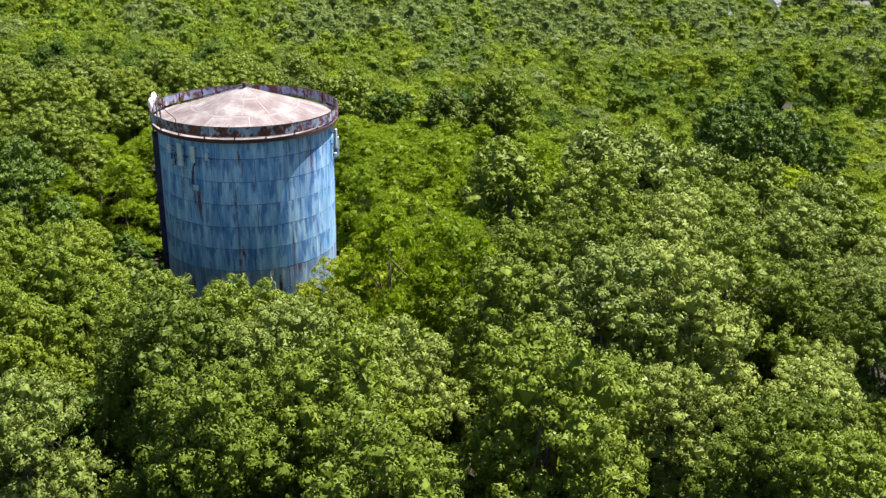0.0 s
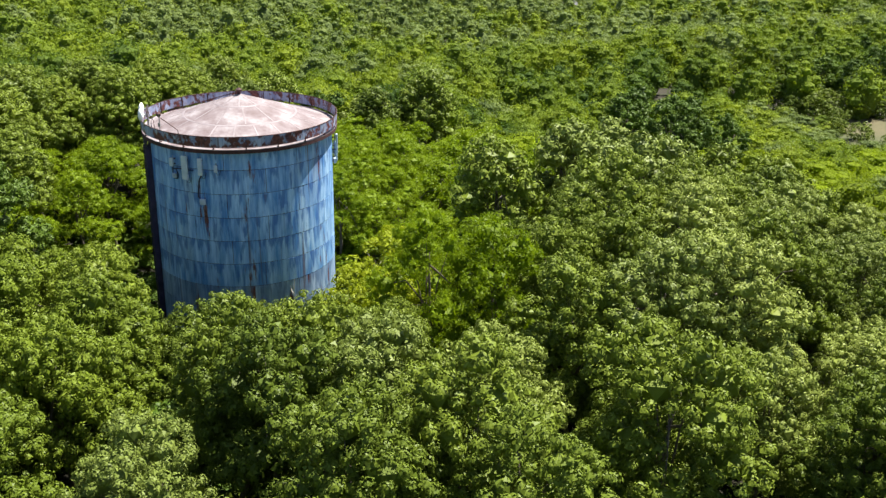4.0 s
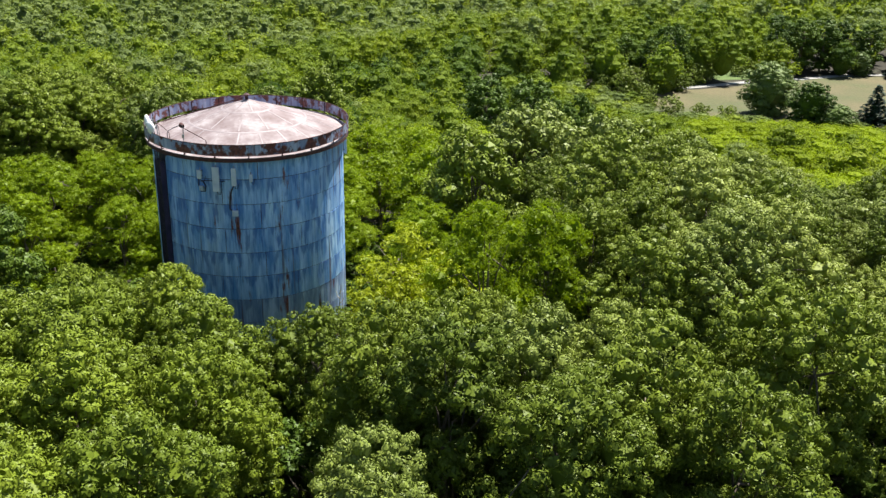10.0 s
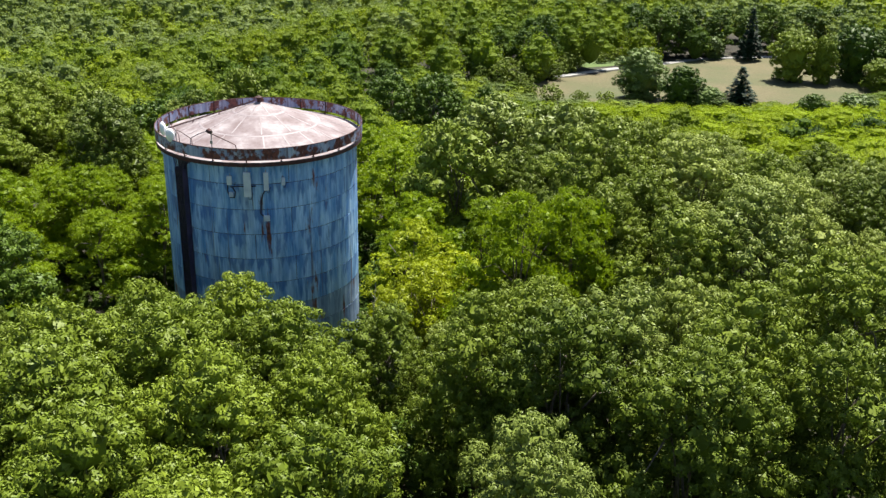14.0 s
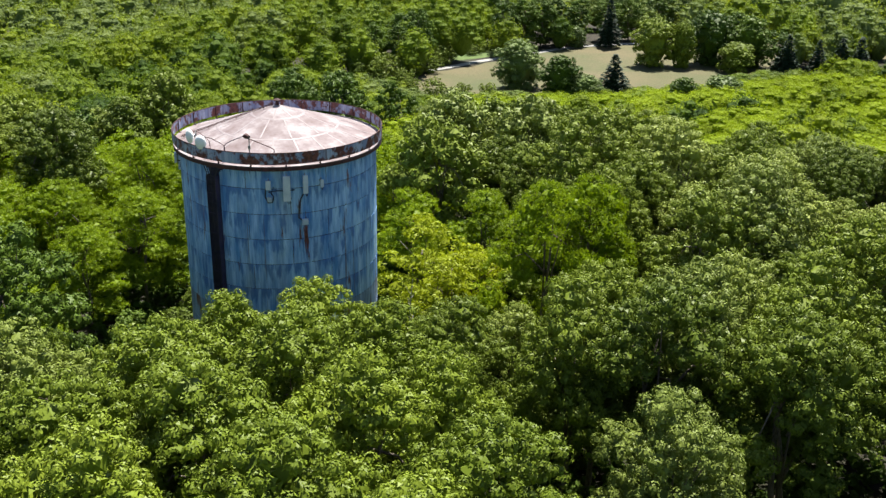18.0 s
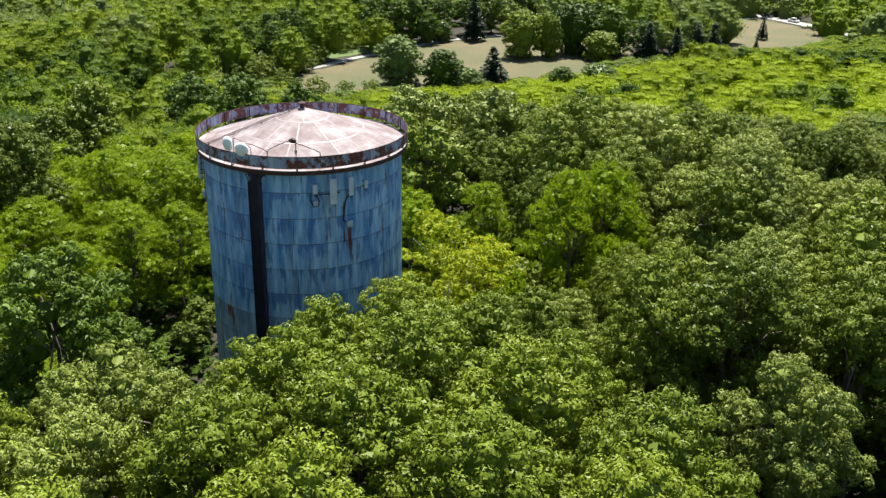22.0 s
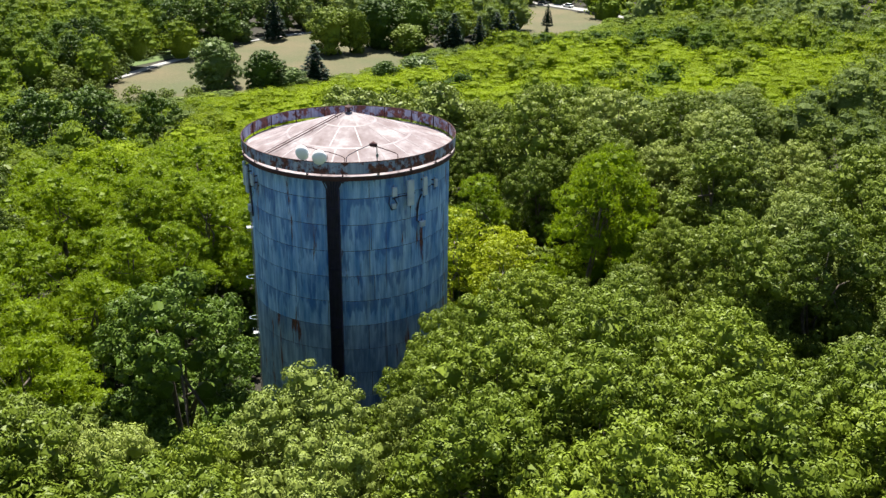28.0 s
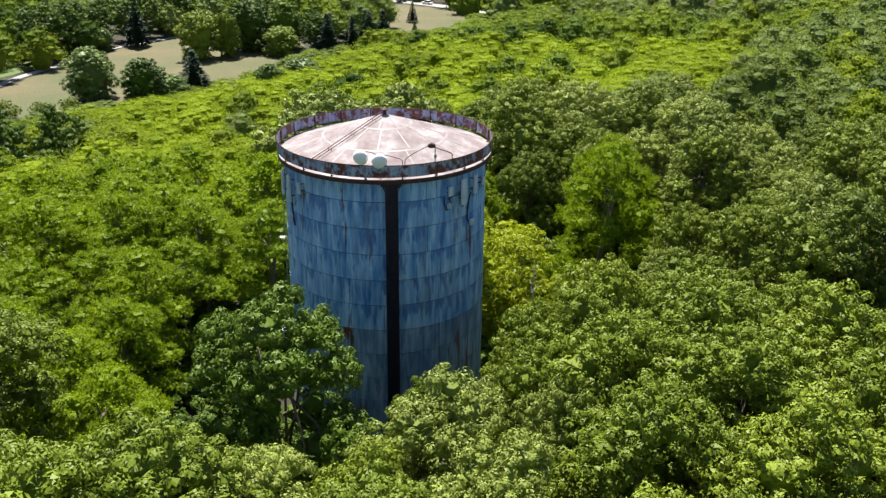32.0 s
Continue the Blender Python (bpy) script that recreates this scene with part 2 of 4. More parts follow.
# ---- mesh helpers ----
def mesh_arrays(name, verts, faces, mat, smooth=False):
    """A mesh from arrays of vertices and of faces with the same number of corners."""
    me = bpy.data.meshes.new(name)
    faces = np.asarray(faces, dtype=np.int32)
    k = faces.shape[1]
    me.vertices.add(len(verts))
    me.vertices.foreach_set("co", np.asarray(verts, dtype=np.float32).ravel())
    me.loops.add(faces.size)
    me.loops.foreach_set("vertex_index", faces.ravel())
    me.polygons.add(len(faces))
    me.polygons.foreach_set("loop_start", np.arange(0, faces.size, k, dtype=np.int32))
    me.polygons.foreach_set("loop_total", np.full(len(faces), k, dtype=np.int32))
    me.update(calc_edges=True)
    me.materials.append(mat)
    if smooth:
        me.polygons.foreach_set("use_smooth", np.ones(len(faces), dtype=bool))
    return me


def mesh_bm(name, bm, mat, smooth=False):
    me = bpy.data.meshes.new(name)
    bmesh.ops.recalc_face_normals(bm, faces=bm.faces)
    bm.to_mesh(me)
    bm.free()
    me.materials.append(mat)
    if smooth:
        for p in me.polygons:
            p.use_smooth = True
    return me


def part(name, data, parent, label="", m=None, mat=None):
    """One mesh (or bmesh with a material) as a part under a thing or a part."""
    if isinstance(data, bmesh.types.BMesh):
        data = mesh_bm(name, data, mat)
    ob = new(name, data)
    ob.parent = parent
    if m is not None:
        ob.matrix_basis = m
    if label:
        tagged(ob, label)
    return ob


def thing(name, label, category, m=None, group="", kind=""):
    ob = new(name)
    ob.empty_display_size = 0.3
    if m is not None:
        ob.matrix_basis = m
    return tagged(ob, label, category, group, kind)


def box(bm, cx, cy, cz, sx, sy, sz, bevel=0.0, m=None):
    r = bmesh.ops.create_cube(bm, size=1.0)
    mat = Matrix.Translation((cx, cy, cz)) @ Matrix.Diagonal((sx, sy, sz, 1))
    if m is not None:
        mat = m @ mat
    bmesh.ops.transform(bm, matrix=mat, verts=r["verts"])
    if bevel > 0:
        es = list({e for v in r["verts"] for e in v.link_edges})
        bmesh.ops.bevel(bm, geom=es, offset=bevel, segments=2, affect="EDGES", profile=0.5)
    return bm


def tube(bm, pts, radii, sides=8, cap=True):
    """A round tube along points, with a radius at each."""
    pts = [Vector(p) for p in pts]
    if isinstance(radii, (int, float)):
        radii = [radii] * len(pts)
    rings = []
    side = None
    for i, p in enumerate(pts):
        d = (pts[min(i + 1, len(pts) - 1)] - pts[max(i - 1, 0)]).normalized()
        if side is None:
            side = d.orthogonal().normalized()
        side = (side - d * side.dot(d)).normalized()
        up = d.cross(side)
        rings.append([bm.verts.new(p + radii[i] * (math.cos(a) * side + math.sin(a) * up)) for a in [2 * math.pi * k / sides for k in range(sides)]])
    for a, b in zip(rings, rings[1:]):
        for k in range(sides):
            bm.faces.new((a[k], a[(k + 1) % sides], b[(k + 1) % sides], b[k]))
    if cap:
        bm.faces.new(list(reversed(rings[0])))
        bm.faces.new(rings[-1])
    return bm


def arc_block(bm, r0, r1, z0, z1, a0, a1, n):
    """A curved block between two radii, two heights and two angles (degrees)."""
    cols = []
    for i in range(n + 1):
        a = radians(a0 + (a1 - a0) * i / n)
        c, s = math.cos(a), math.sin(a)
        cols.append([bm.verts.new((r * c, r * s, z)) for r, z in ((r0, z0), (r1, z0), (r1, z1), (r0, z1))])
    for p, q in zip(cols, cols[1:]):
        for k in range(4):
            bm.faces.new((p[k], q[k], q[(k + 1) % 4], p[(k + 1) % 4]))
    bm.faces.new(cols[0])
    bm.faces.new(list(reversed(cols[-1])))
    return bm


# ---- the lie of the land ----
def smooth01(t):
    t = min(1.0, max(0.0, t))
    return t * t * (3 - 2 * t)


def ground_z(x, y):
    s = 0.64 * x + 0.77 * y
    fall = -17.0 * smooth01((s - 5.0) / 125.0) - 24.0 * smooth01((y - 0.35 * x - 120.0) / 180.0)
    far = max(0.0, math.hypot(x, y) - 430.0)
    return fall + far * 0.012


def build_ground():
    radii = [0.0] + [4.0 * 1.123 ** i for i in range(60)]
    n = 96
    verts = [(0.0, 0.0, ground_z(0, 0))]
    for r in radii[1:]:
        for k in range(n):
            a = 2 * math.pi * k / n
            x, y = r * math.cos(a), r * math.sin(a)
            verts.append((x, y, ground_z(x, y)))
    bm = bmesh.new()
    vs = [bm.verts.new(v) for v in verts]
    for k in range(n):
        bm.faces.new((vs[0], vs[1 + k], vs[1 + (k + 1) % n]))
    for i in range(len(radii) - 2):
        b0, b1 = 1 + i * n, 1 + (i + 1) * n
        for k in range(n):
            bm.faces.new((vs[b0 + k], vs[b1 + k], vs[b1 + (k + 1) % n], vs[b0 + (k + 1) % n]))
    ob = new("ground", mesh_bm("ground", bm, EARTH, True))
    tagged(ob, "brown leaf-littered forest floor sloping away from the tank", "ground", kind="structure")


MEADOW = [(126, 114), (131, 136), (155, 136.5), (174, 135.5), (190, 136), (206, 134), (231, 122), (250, 110), (262, 96), (236, 84), (214, 74), (186, 79), (170, 84), (148, 97)]
MEADOW_FAR = [(248, 52), (262, 40), (290, 38), (303, 46), (311, 58), (316, 70), (317, 82), (310, 96), (302, 102), (284, 84), (266, 66)]
CLEARING = [(164, 143), (181, 140), (188, 145), (185, 152), (177, 160), (167, 156)]
GLADE = [(114, 139), (119, 137.5), (122, 141), (119, 145), (114, 144)]


def inside(poly, x, y):
    c = False
    j = len(poly) - 1
    for i in range(len(poly)):
        xi, yi = poly[i]
        xj, yj = poly[j]
        if (yi > y) != (yj > y) and x < (xj - xi) * (y - yi) / (yj - yi) + xi:
            c = not c
        j = i
    return c


def edge_near(poly, x, y):
    """Distance to the outline of a field and the nearest place on it."""
    best = (1e9, (0, 0))
    for i in range(len(poly)):
        (ax, ay), (bx, by) = poly[i - 1], poly[i]
        dx, dy = bx - ax, by - ay
        t = min(1, max(0, ((x - ax) * dx + (y - ay) * dy) / (dx * dx + dy * dy)))
        px, py = ax + t * dx, ay + t * dy
        d = math.hypot(x - px, y - py)
        if d < best[0]:
            best = (d, (px, py))
    return best


def field(name, poly, mat, label, lift):
    """A grassy sheet with a softly wavering outline, laid on the level ground."""
    rng = random.Random(len(poly))
    ring = []
    for i in range(len(poly)):
        a, b = Vector(poly[i - 1]), Vector(poly[i])
        n = max(2, int((b - a).length / 3))
        for k in range(n):
            p = a.lerp(b, k / n)
            ring.append((p.x + rng.uniform(-0.9, 0.9), p.y + rng.uniform(-0.9, 0.9)))
    bm = bmesh.new()
    f = bm.faces.new([bm.verts.new((x, y, -17.0 + lift)) for x, y in ring])
    if f.normal.z < 0:
        f.normal_flip()
    bmesh.ops.triangulate(bm, faces=[f])
    ob = new(name, mesh_bm(name, bm, mat))
    tagged(ob, label, "meadow", kind="structure")


def road_strip(name, pts, width, label):
    bm = bmesh.new()
    prev = None
    pts = [Vector(p) for p in pts]
    fine = []
    for i in range(len(pts) - 1):
        p0, p1, p2, p3 = pts[max(i - 1, 0)], pts[i], pts[i + 1], pts[min(i + 2, len(pts) - 1)]
        for k in range(6):
            t = k / 6
            fine.append(0.5 * ((2 * p1) + (p2 - p0) * t + (2 * p0 - 5 * p1 + 4 * p2 - p3) * t * t + (3 * p1 - p0 - 3 * p2 + p3) * t ** 3))
    fine.append(pts[-1])
    for i, p in enumerate(fine):
        d = (fine[min(i + 1, len(fine) - 1)] - fine[max(i - 1, 0)]).normalized()
        s = Vector((-d.y, d.x)) * width / 2
        cur = [bm.verts.new((p.x + s.x, p.y + s.y, -16.86)), bm.verts.new((p.x - s.x, p.y - s.y, -16.86))]
        if prev:
            bm.faces.new((prev[0], prev[1], cur[1], cur[0]))
        prev = cur
    r = bmesh.ops.extrude_face_region(bm, geom=list(bm.faces))
    bmesh.ops.translate(bm, vec=(0, 0, -0.12), verts=[v for v in r["geom"] if isinstance(v, bmesh.types.BMVert)])
    tagged(new(name, mesh_bm(name, bm, ROAD)), label, "road", kind="structure")


build_ground()
field("meadow", MEADOW, DRY_GRASS, "mown tan and olive dry-grass meadow among trees", 0.05)
field("meadow_far", MEADOW_FAR, DRY_GRASS, "sloping tan meadow beside the road", 0.05)
field("clearing", CLEARING, GREEN_GRASS, "bright green rough-grass clearing beyond the lane", 0.05)
field("glade", GLADE, GREEN_GRASS, "small rough-grass glade at the end of the lane", 0.04)
road_strip("lane", [(141, 141), (151, 138.4), (168, 138.4), (187, 136.4), (203, 135.8), (215, 131.8), (227, 126), (240, 119)], 2.3, "narrow pale gravel lane along the meadow edge")
road_strip("road", [(297, 22), (306, 40), (315, 55), (321, 68), (323.5, 80), (319, 93), (310, 106), (296, 122)], 5.5, "pale grey two-lane road past the far meadow")


# ---- trees ----
def ico_arrays(level):
    bm = bmesh.new()
    bmesh.ops.create_icosphere(bm, subdivisions=level, radius=1.0)
    v = np.array([p.co[:] for p in bm.verts])
    f = np.array([[q.index for q in p.verts] for p in bm.faces])
    bm.free()
    return v, f


ICO_V, ICO_F = ico_arrays(1)
BALL_V, BALL_F = ico_arrays(2)


def unit(v):
    return v / (np.linalg.norm(v, axis=-1, keepdims=True) + 1e-9)


def knit(rng, centers, radii, gap, r_lo, r_hi, flat=0.85):
    """Leaf bunches set side by side over the joined outside of a crown's lobes: centres, radii, outward directions."""
    ps, ds = [], []
    for c, r in zip(centers, radii):
        n = max(6, int(4 * math.pi * r * r / (gap * gap) * 1.9))
        i = np.arange(n) + rng.random(n)
        h = 1 - 1.5 * i / n
        a = i * 2.39996 + rng.random() * 6.28
        w = np.sqrt(np.maximum(0, 1 - h * h))
        d = np.stack([w * np.cos(a), w * np.sin(a), h], axis=1)
        ps.append(c + d * r * (0.82 + 0.32 * rng.random((n, 1))) * np.array([1, 1, flat]))
        ds.append(unit(d * np.array([1, 1, 1 / flat])))
    p, d = np.concatenate(ps), np.concatenate(ds)
    off = (p[:, None, :] - centers[None]) / (radii[None, :, None] * np.array([1, 1, flat]))
    p, d = p[(np.linalg.norm(off, axis=2) > 0.85).all(axis=1)], d[(np.linalg.norm(off, axis=2) > 0.85).all(axis=1)]
    order = rng.permutation(len(p))
    kept = np.empty((len(p), 3))
    ids = []
    for q in order:
        k = len(ids)
        if k == 0 or ((kept[:k] - p[q]) ** 2).sum(axis=1).min() > gap * gap:
            kept[k] = p[q]
            ids.append(q)
    ids = np.array(ids)
    return p[ids], r_lo + (r_hi - r_lo) * rng.random(len(ids)), d[ids]


def rosettes(rng, bunch, n, length, width, flat=0.85, loose=0.20, deep=0.26):
    """Each bunch is a small dome of overlapping leaves that droop away from its tip; triangles (m, 3, 3)."""
    c, r, o = bunch
    m = len(c) * n
    k = np.repeat(np.arange(len(c)), n)
    axis = unit(o * 0.8 + np.array([0, 0, 0.45]))
    side = unit(np.cross(axis, rng.normal(size=axis.shape)))
    third = np.cross(axis, side)
    i = np.tile(np.arange(n), len(c)) + rng.random(m)
    h = 1 - 1.12 * i / n
    a = i * 2.39996
    w = np.sqrt(np.maximum(0, 1 - h * h))
    d = axis[k] * h[:, None] + side[k] * (w * np.cos(a))[:, None] + third[k] * (w * np.sin(a))[:, None]
    pos = c[k] + d * (r[k] * (1.14 - deep * rng.random(m)))[:, None] * np.array([1, 1, flat])
    face = unit(d + np.array([0, 0, 0.05]) + rng.normal(size=(m, 3)) * loose)
    u = unit(d - axis[k] * 0.9 + rng.normal(size=(m, 3)) * 0.6)
    u = unit(u - face * (u * face).sum(axis=1, keepdims=True))
    v = np.cross(face, u)
    size = (length * (0.65 + 0.7 * rng.random(m)))[:, None]
    half = v * (width * (0.4 + 0.25 * rng.random(m)))[:, None]
    root = pos - u * size * 0.35
    return np.stack([root - half, root + half, pos + u * size * 0.65], axis=1)


def tufts(rng, bunch, each, per, tr, leaf, flat=0.85, jitter=0.22):
    """Leaf tufts over bunches, each a rosette of pointed leaves that face outward and up; triangles (n, 3, 3)."""
    c, r, o = bunch
    n = len(c) * each
    k = np.repeat(np.arange(len(c)), each)
    d = unit(o[k] * 0.75 + np.array([0, 0, 0.45]) + rng.normal(size=(n, 3)) * 0.55)
    tc = c[k] + d * (r[k] * (0.78 + 0.30 * rng.random(n)))[:, None] * np.array([1, 1, flat])
    face = unit(d * 0.75 + np.array([0, 0, 0.45]) + rng.normal(size=(n, 3)) * jitter)
    m = n * per
    tc, face = np.repeat(tc, per, axis=0), np.repeat(face, per, axis=0)
    u = unit(np.cross(face, rng.normal(size=(m, 3))))
    v = np.cross(face, u)
    size = (tr * (0.55 + 0.75 * rng.random(m)))[:, None]
    lean = face * (tr * (rng.random(m) * 0.8 - 0.55))[:, None]
    root = tc + u * size * 0.15 + face * (tr * (rng.random(m) - 0.5) * 0.5)[:, None]
    half = (v + face * (rng.random(m) - 0.5)[:, None] * 0.7) * (leaf * (0.35 + 0.3 * rng.random(m)))[:, None]
    return np.stack([root - half, root + half, tc + u * size + lean], axis=1)


OCTA_V = np.array([(1, 0, 0), (0, 1, 0), (-1, 0, 0), (0, -1, 0), (0, 0, 1), (0, 0, -1)], dtype=float)
OCTA_F = np.array([(0, 1, 4), (1, 2, 4), (2, 3, 4), (3, 0, 4), (1, 0, 5), (2, 1, 5), (3, 2, 5), (0, 3, 5)])


def cores(centers, radii, k, flat=0.85, coarse=False):
    """Small inner masses that keep a crown from being seen through."""
    bv, bf = (OCTA_V, OCTA_F) if coarse else (ICO_V, ICO_F)
    v = centers[:, None, :] + bv[None] * radii[:, None, None] * k * np.array([1, 1, flat])
    return v[:, bf].reshape(-1, 3, 3)


def under_leaves(rng, centers, radii, gap, flat=0.85):
    """Shaded foliage under the outer bunches."""
    g = knit(rng, centers, radii * 0.68, gap, 0.5 * gap, 0.7 * gap, flat)
    return np.concatenate([rosettes(rng, g, 22, 0.34, 0.26, flat, 0.25, 0.4), cores(g[0], g[1], 0.7, flat, True), cores(centers, radii, 0.5, flat)])


def crown_heart(rng, r, h, z):
    """The closed mass inside a dense crown."""
    v = BALL_V * (1 + 0.3 * (rng.random((len(BALL_V), 1)) - 0.5)) * np.array([r, r, h]) + np.array([0, 0, z])
    return v[BALL_F]


def crown_mesh(name, tris, mat):
    verts = tris.reshape(-1, 3)
    return mesh_arrays(name, verts, np.arange(len(verts)).reshape(-1, 3), mat)


def dome_clumps(rng, n, radius, z0, z1, r_lo, r_hi, full=False, power=0.5):
    """Clump centres over an uneven dome from z0 to z1; full: rounded in below as well."""
    out, rad = [], []
    lobes = rng.random(5) * 6.28
    for i in range(n):
        u = (i + rng.random()) / n
        a = i * 2.39996 + rng.random() * 0.6
        h = 1 - u
        prof = math.sqrt(max(0.0, 1 - (2 * h - 1) ** 2)) ** 0.75 if full else max(0.0, 1 - h * h) ** power
        wob = 1 + 0.17 * math.sin(2 * a + lobes[0]) + 0.11 * math.sin(3 * a + lobes[1])
        cr = r_lo + (r_hi - r_lo) * rng.random()
        r = max(0.0, radius * prof * wob * (0.92 + 0.16 * rng.random()) - 0.45 * cr)
        z = z0 + (z1 - z0) * (h + 0.12 * (rng.random() - 0.5))
        out.append((r * math.cos(a), r * math.sin(a), z - cr * 0.7))
        rad.append(cr)
    return np.array(out), np.array(rad)


def trunk_mesh(rng, height, r0, targets, sides=7):
    """A tapered, slightly bent trunk with limbs that reach for some clumps."""
    bm = bmesh.new()
    bend = rng.normal(size=(6, 2)) * 0.12
    pts = [(bend[i, 0] * i, bend[i, 1] * i, height * f) for i, f in enumerate((-0.03, 0.04, 0.2, 0.4, 0.62, 0.82))]
    tube(bm, pts, [r0 * 1.5, r0 * 1.1, r0 * 0.9, r0 * 0.75, r0 * 0.5, r0 * 0.22], sides)
    for i, c in enumerate(targets):
        f = 0.32 + 0.09 * (i % 6)
        base = Vector((0, 0, height * f))
        tip = Vector(c)
        mid = base.lerp(tip, 0.5) + Vector((0, 0, 0.06 * height))
        tube(bm, [base, mid, tip], [r0 * 0.42, r0 * 0.26, r0 * 0.08], 5)
    return mesh_bm("trunk", bm, BARK, True)


def make_tree(kind, seed, lod):
    """Meshes (trunk, crown) of one tree that stands at the origin, at its usual height."""
    rng = np.random.default_rng(seed)
    hi = lod == 0
    if kind == "hickory":
        H, R, mat = 17.5, 4.35, BRIGHT_LEAF
        c, r = dome_clumps(rng, 14, R, 9.4, H, 1.3, 2.1, False, 0.42)
        g = knit(rng, c, r, 0.70 if hi else 1.0, *((0.34, 0.52) if hi else (0.55, 0.80)))
        q = rosettes(rng, g, *((66, 0.165, 0.105) if hi else (26, 0.42, 0.26)))
        k = np.concatenate([cores(g[0], g[1], 0.55, 0.8, True), under_leaves(rng, c, r, 0.85)])
    elif kind in ("oak", "white_oak"):
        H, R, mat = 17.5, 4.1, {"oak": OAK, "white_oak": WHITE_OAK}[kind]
        c, r = dome_clumps(rng, 16, R, 8.6, H, 1.1, 1.95, False, 0.36)
        g = knit(rng, c, r, 0.74 if hi else 1.0, *((0.35, 0.56) if hi else (0.55, 0.80)))
        q = rosettes(rng, g, *((66, 0.165, 0.105) if hi else (26, 0.42, 0.26)))
        k = np.concatenate([cores(g[0], g[1], 0.55, 0.8, True), under_leaves(rng, c, r, 0.85)])
    elif kind == "maple":
        H, R, mat = 15.5, 4.0, MAPLE
        c, r = dome_clumps(rng, 34 if hi else 22, R, 2.4, H, 0.85, 1.35, True)
        g = knit(rng, c, r, 0.56 if hi else 0.9, *((0.29, 0.44) if hi else (0.45, 0.72)))
        q = rosettes(rng, g, *((46, 0.165, 0.11) if hi else (26, 0.36, 0.24)))
        k = np.concatenate([cores(g[0], g[1], 0.6, 0.8, True), under_leaves(rng, c, r, 0.7), cores(c * np.array([0.55, 0.55, 0.86]), r, 0.62)])
    elif kind == "locust":
        H, R, mat = 13.0, 3.9, LOCUST
        c, r = dome_clumps(rng, 17 if hi else 13, R, 4.4, H, 0.9, 1.6)
        g = knit(rng, c, r, 0.60 if hi else 0.9, *((0.34, 0.58) if hi else (0.5, 0.85)), 0.68)
        q = rosettes(rng, g, *((54, 0.17, 0.07) if hi else (30, 0.30, 0.14)), 0.6, 0.85, 0.9)
        k = np.concatenate([cores(g[0], g[1], 0.4, 0.4, True), under_leaves(rng, c, r, 0.85, 0.65)])
    elif kind == "sapling":
        H, R, mat = 9.0, 1.9, YELLOW
        c, r = dome_clumps(rng, 16, R, 1.5, H, 0.5, 0.85, True)
        g = knit(rng, c, r, 0.50, 0.24, 0.42, 0.8)
        q = rosettes(rng, g, 40, 0.2, 0.10, 0.7, 0.4)
        k = cores(c, r, 0.55, 0.8, True)
    elif kind == "spruce":
        H, R, mat = 14.0, 2.6, SPRUCE
        cc, rr, oo = [], [], []
        for lev in range(26):
            z = 0.7 + lev * 0.5
            rad = R * (1 - lev / 26.6)
            cnt = max(3, int(rad * 4.6))
            for j in range(cnt):
                a = j * 6.283 / cnt + lev * 1.7
                f = 0.62 + 0.4 * rng.random()
                cc.append((rad * f * math.cos(a), rad * f * math.sin(a), z + rng.random() * 0.3))
                oo.append((math.cos(a) * 0.7, math.sin(a) * 0.7, 0.7))
                rr.append(0.2 + 0.14 * rad)
        cc.append((0, 0, 13.7))
        oo.append((0, 0, 1.0))
        rr.append(0.2)
        c, r = np.array(cc), np.array(rr)
        q = tufts(rng, (c, r, np.array(oo)), 6, 5, 0.42, 0.24, 0.5)
        k = np.concatenate([cores(c, r, 0.8, 0.5, True), cores(np.array([(0, 0, z) for z in range(2, 13)], dtype=float), np.array([R * (1 - z / 13.6) for z in range(2, 13)]), 0.7, 0.9, True)])
    elif kind in ("ash", "lime", "elm"):
        H, R, mat = 13.0, 4.2, {"ash": GREY_GREEN, "lime": BRIGHT_LEAF, "elm": MAPLE}[kind]
        c, r = dome_clumps(rng, 24, R, 1.2, H, 1.4, 2.1, True)
        g = knit(rng, c, r, 0.95, 0.45, 0.75)
        q = rosettes(rng, g, 26, 0.40, 0.26)
        k = np.concatenate([cores(g[0], g[1], 0.62, 0.8, True), cores(c, r, 0.74), crown_heart(rng, 0.78 * R, 0.43 * H, 0.53 * H)])
    elif kind == "shrub":
        H, R, mat = 3.2, 1.9, OAK
        c, r = dome_clumps(rng, 9, R, 0.4, H, 0.6, 0.95, True)
        g = knit(rng, c, r, 0.55, 0.26, 0.45)
        q = rosettes(rng, g, 24, 0.24, 0.15)
        k = cores(c, r, 0.65, 0.8, True)
    if not hi and kind in ("oak", "white_oak", "hickory", "maple"):
        k = np.concatenate([k, cores(c, r, 0.74)])
    limbs = [tuple(c[i]) for i in range(0, len(c), max(1, len(c) // 6))][:6]
    r0 = {"oak": 0.24, "white_oak": 0.24, "hickory": 0.24, "maple": 0.22, "locust": 0.17, "sapling": 0.08, "spruce": 0.2, "ash": 0.24, "lime": 0.24, "elm": 0.24, "shrub": 0.05}[kind]
    if kind in ("spruce", "shrub"):
        limbs = limbs[:3]
    return trunk_mesh(rng, H, r0, limbs), crown_mesh("crown", np.concatenate([q, k]), mat)


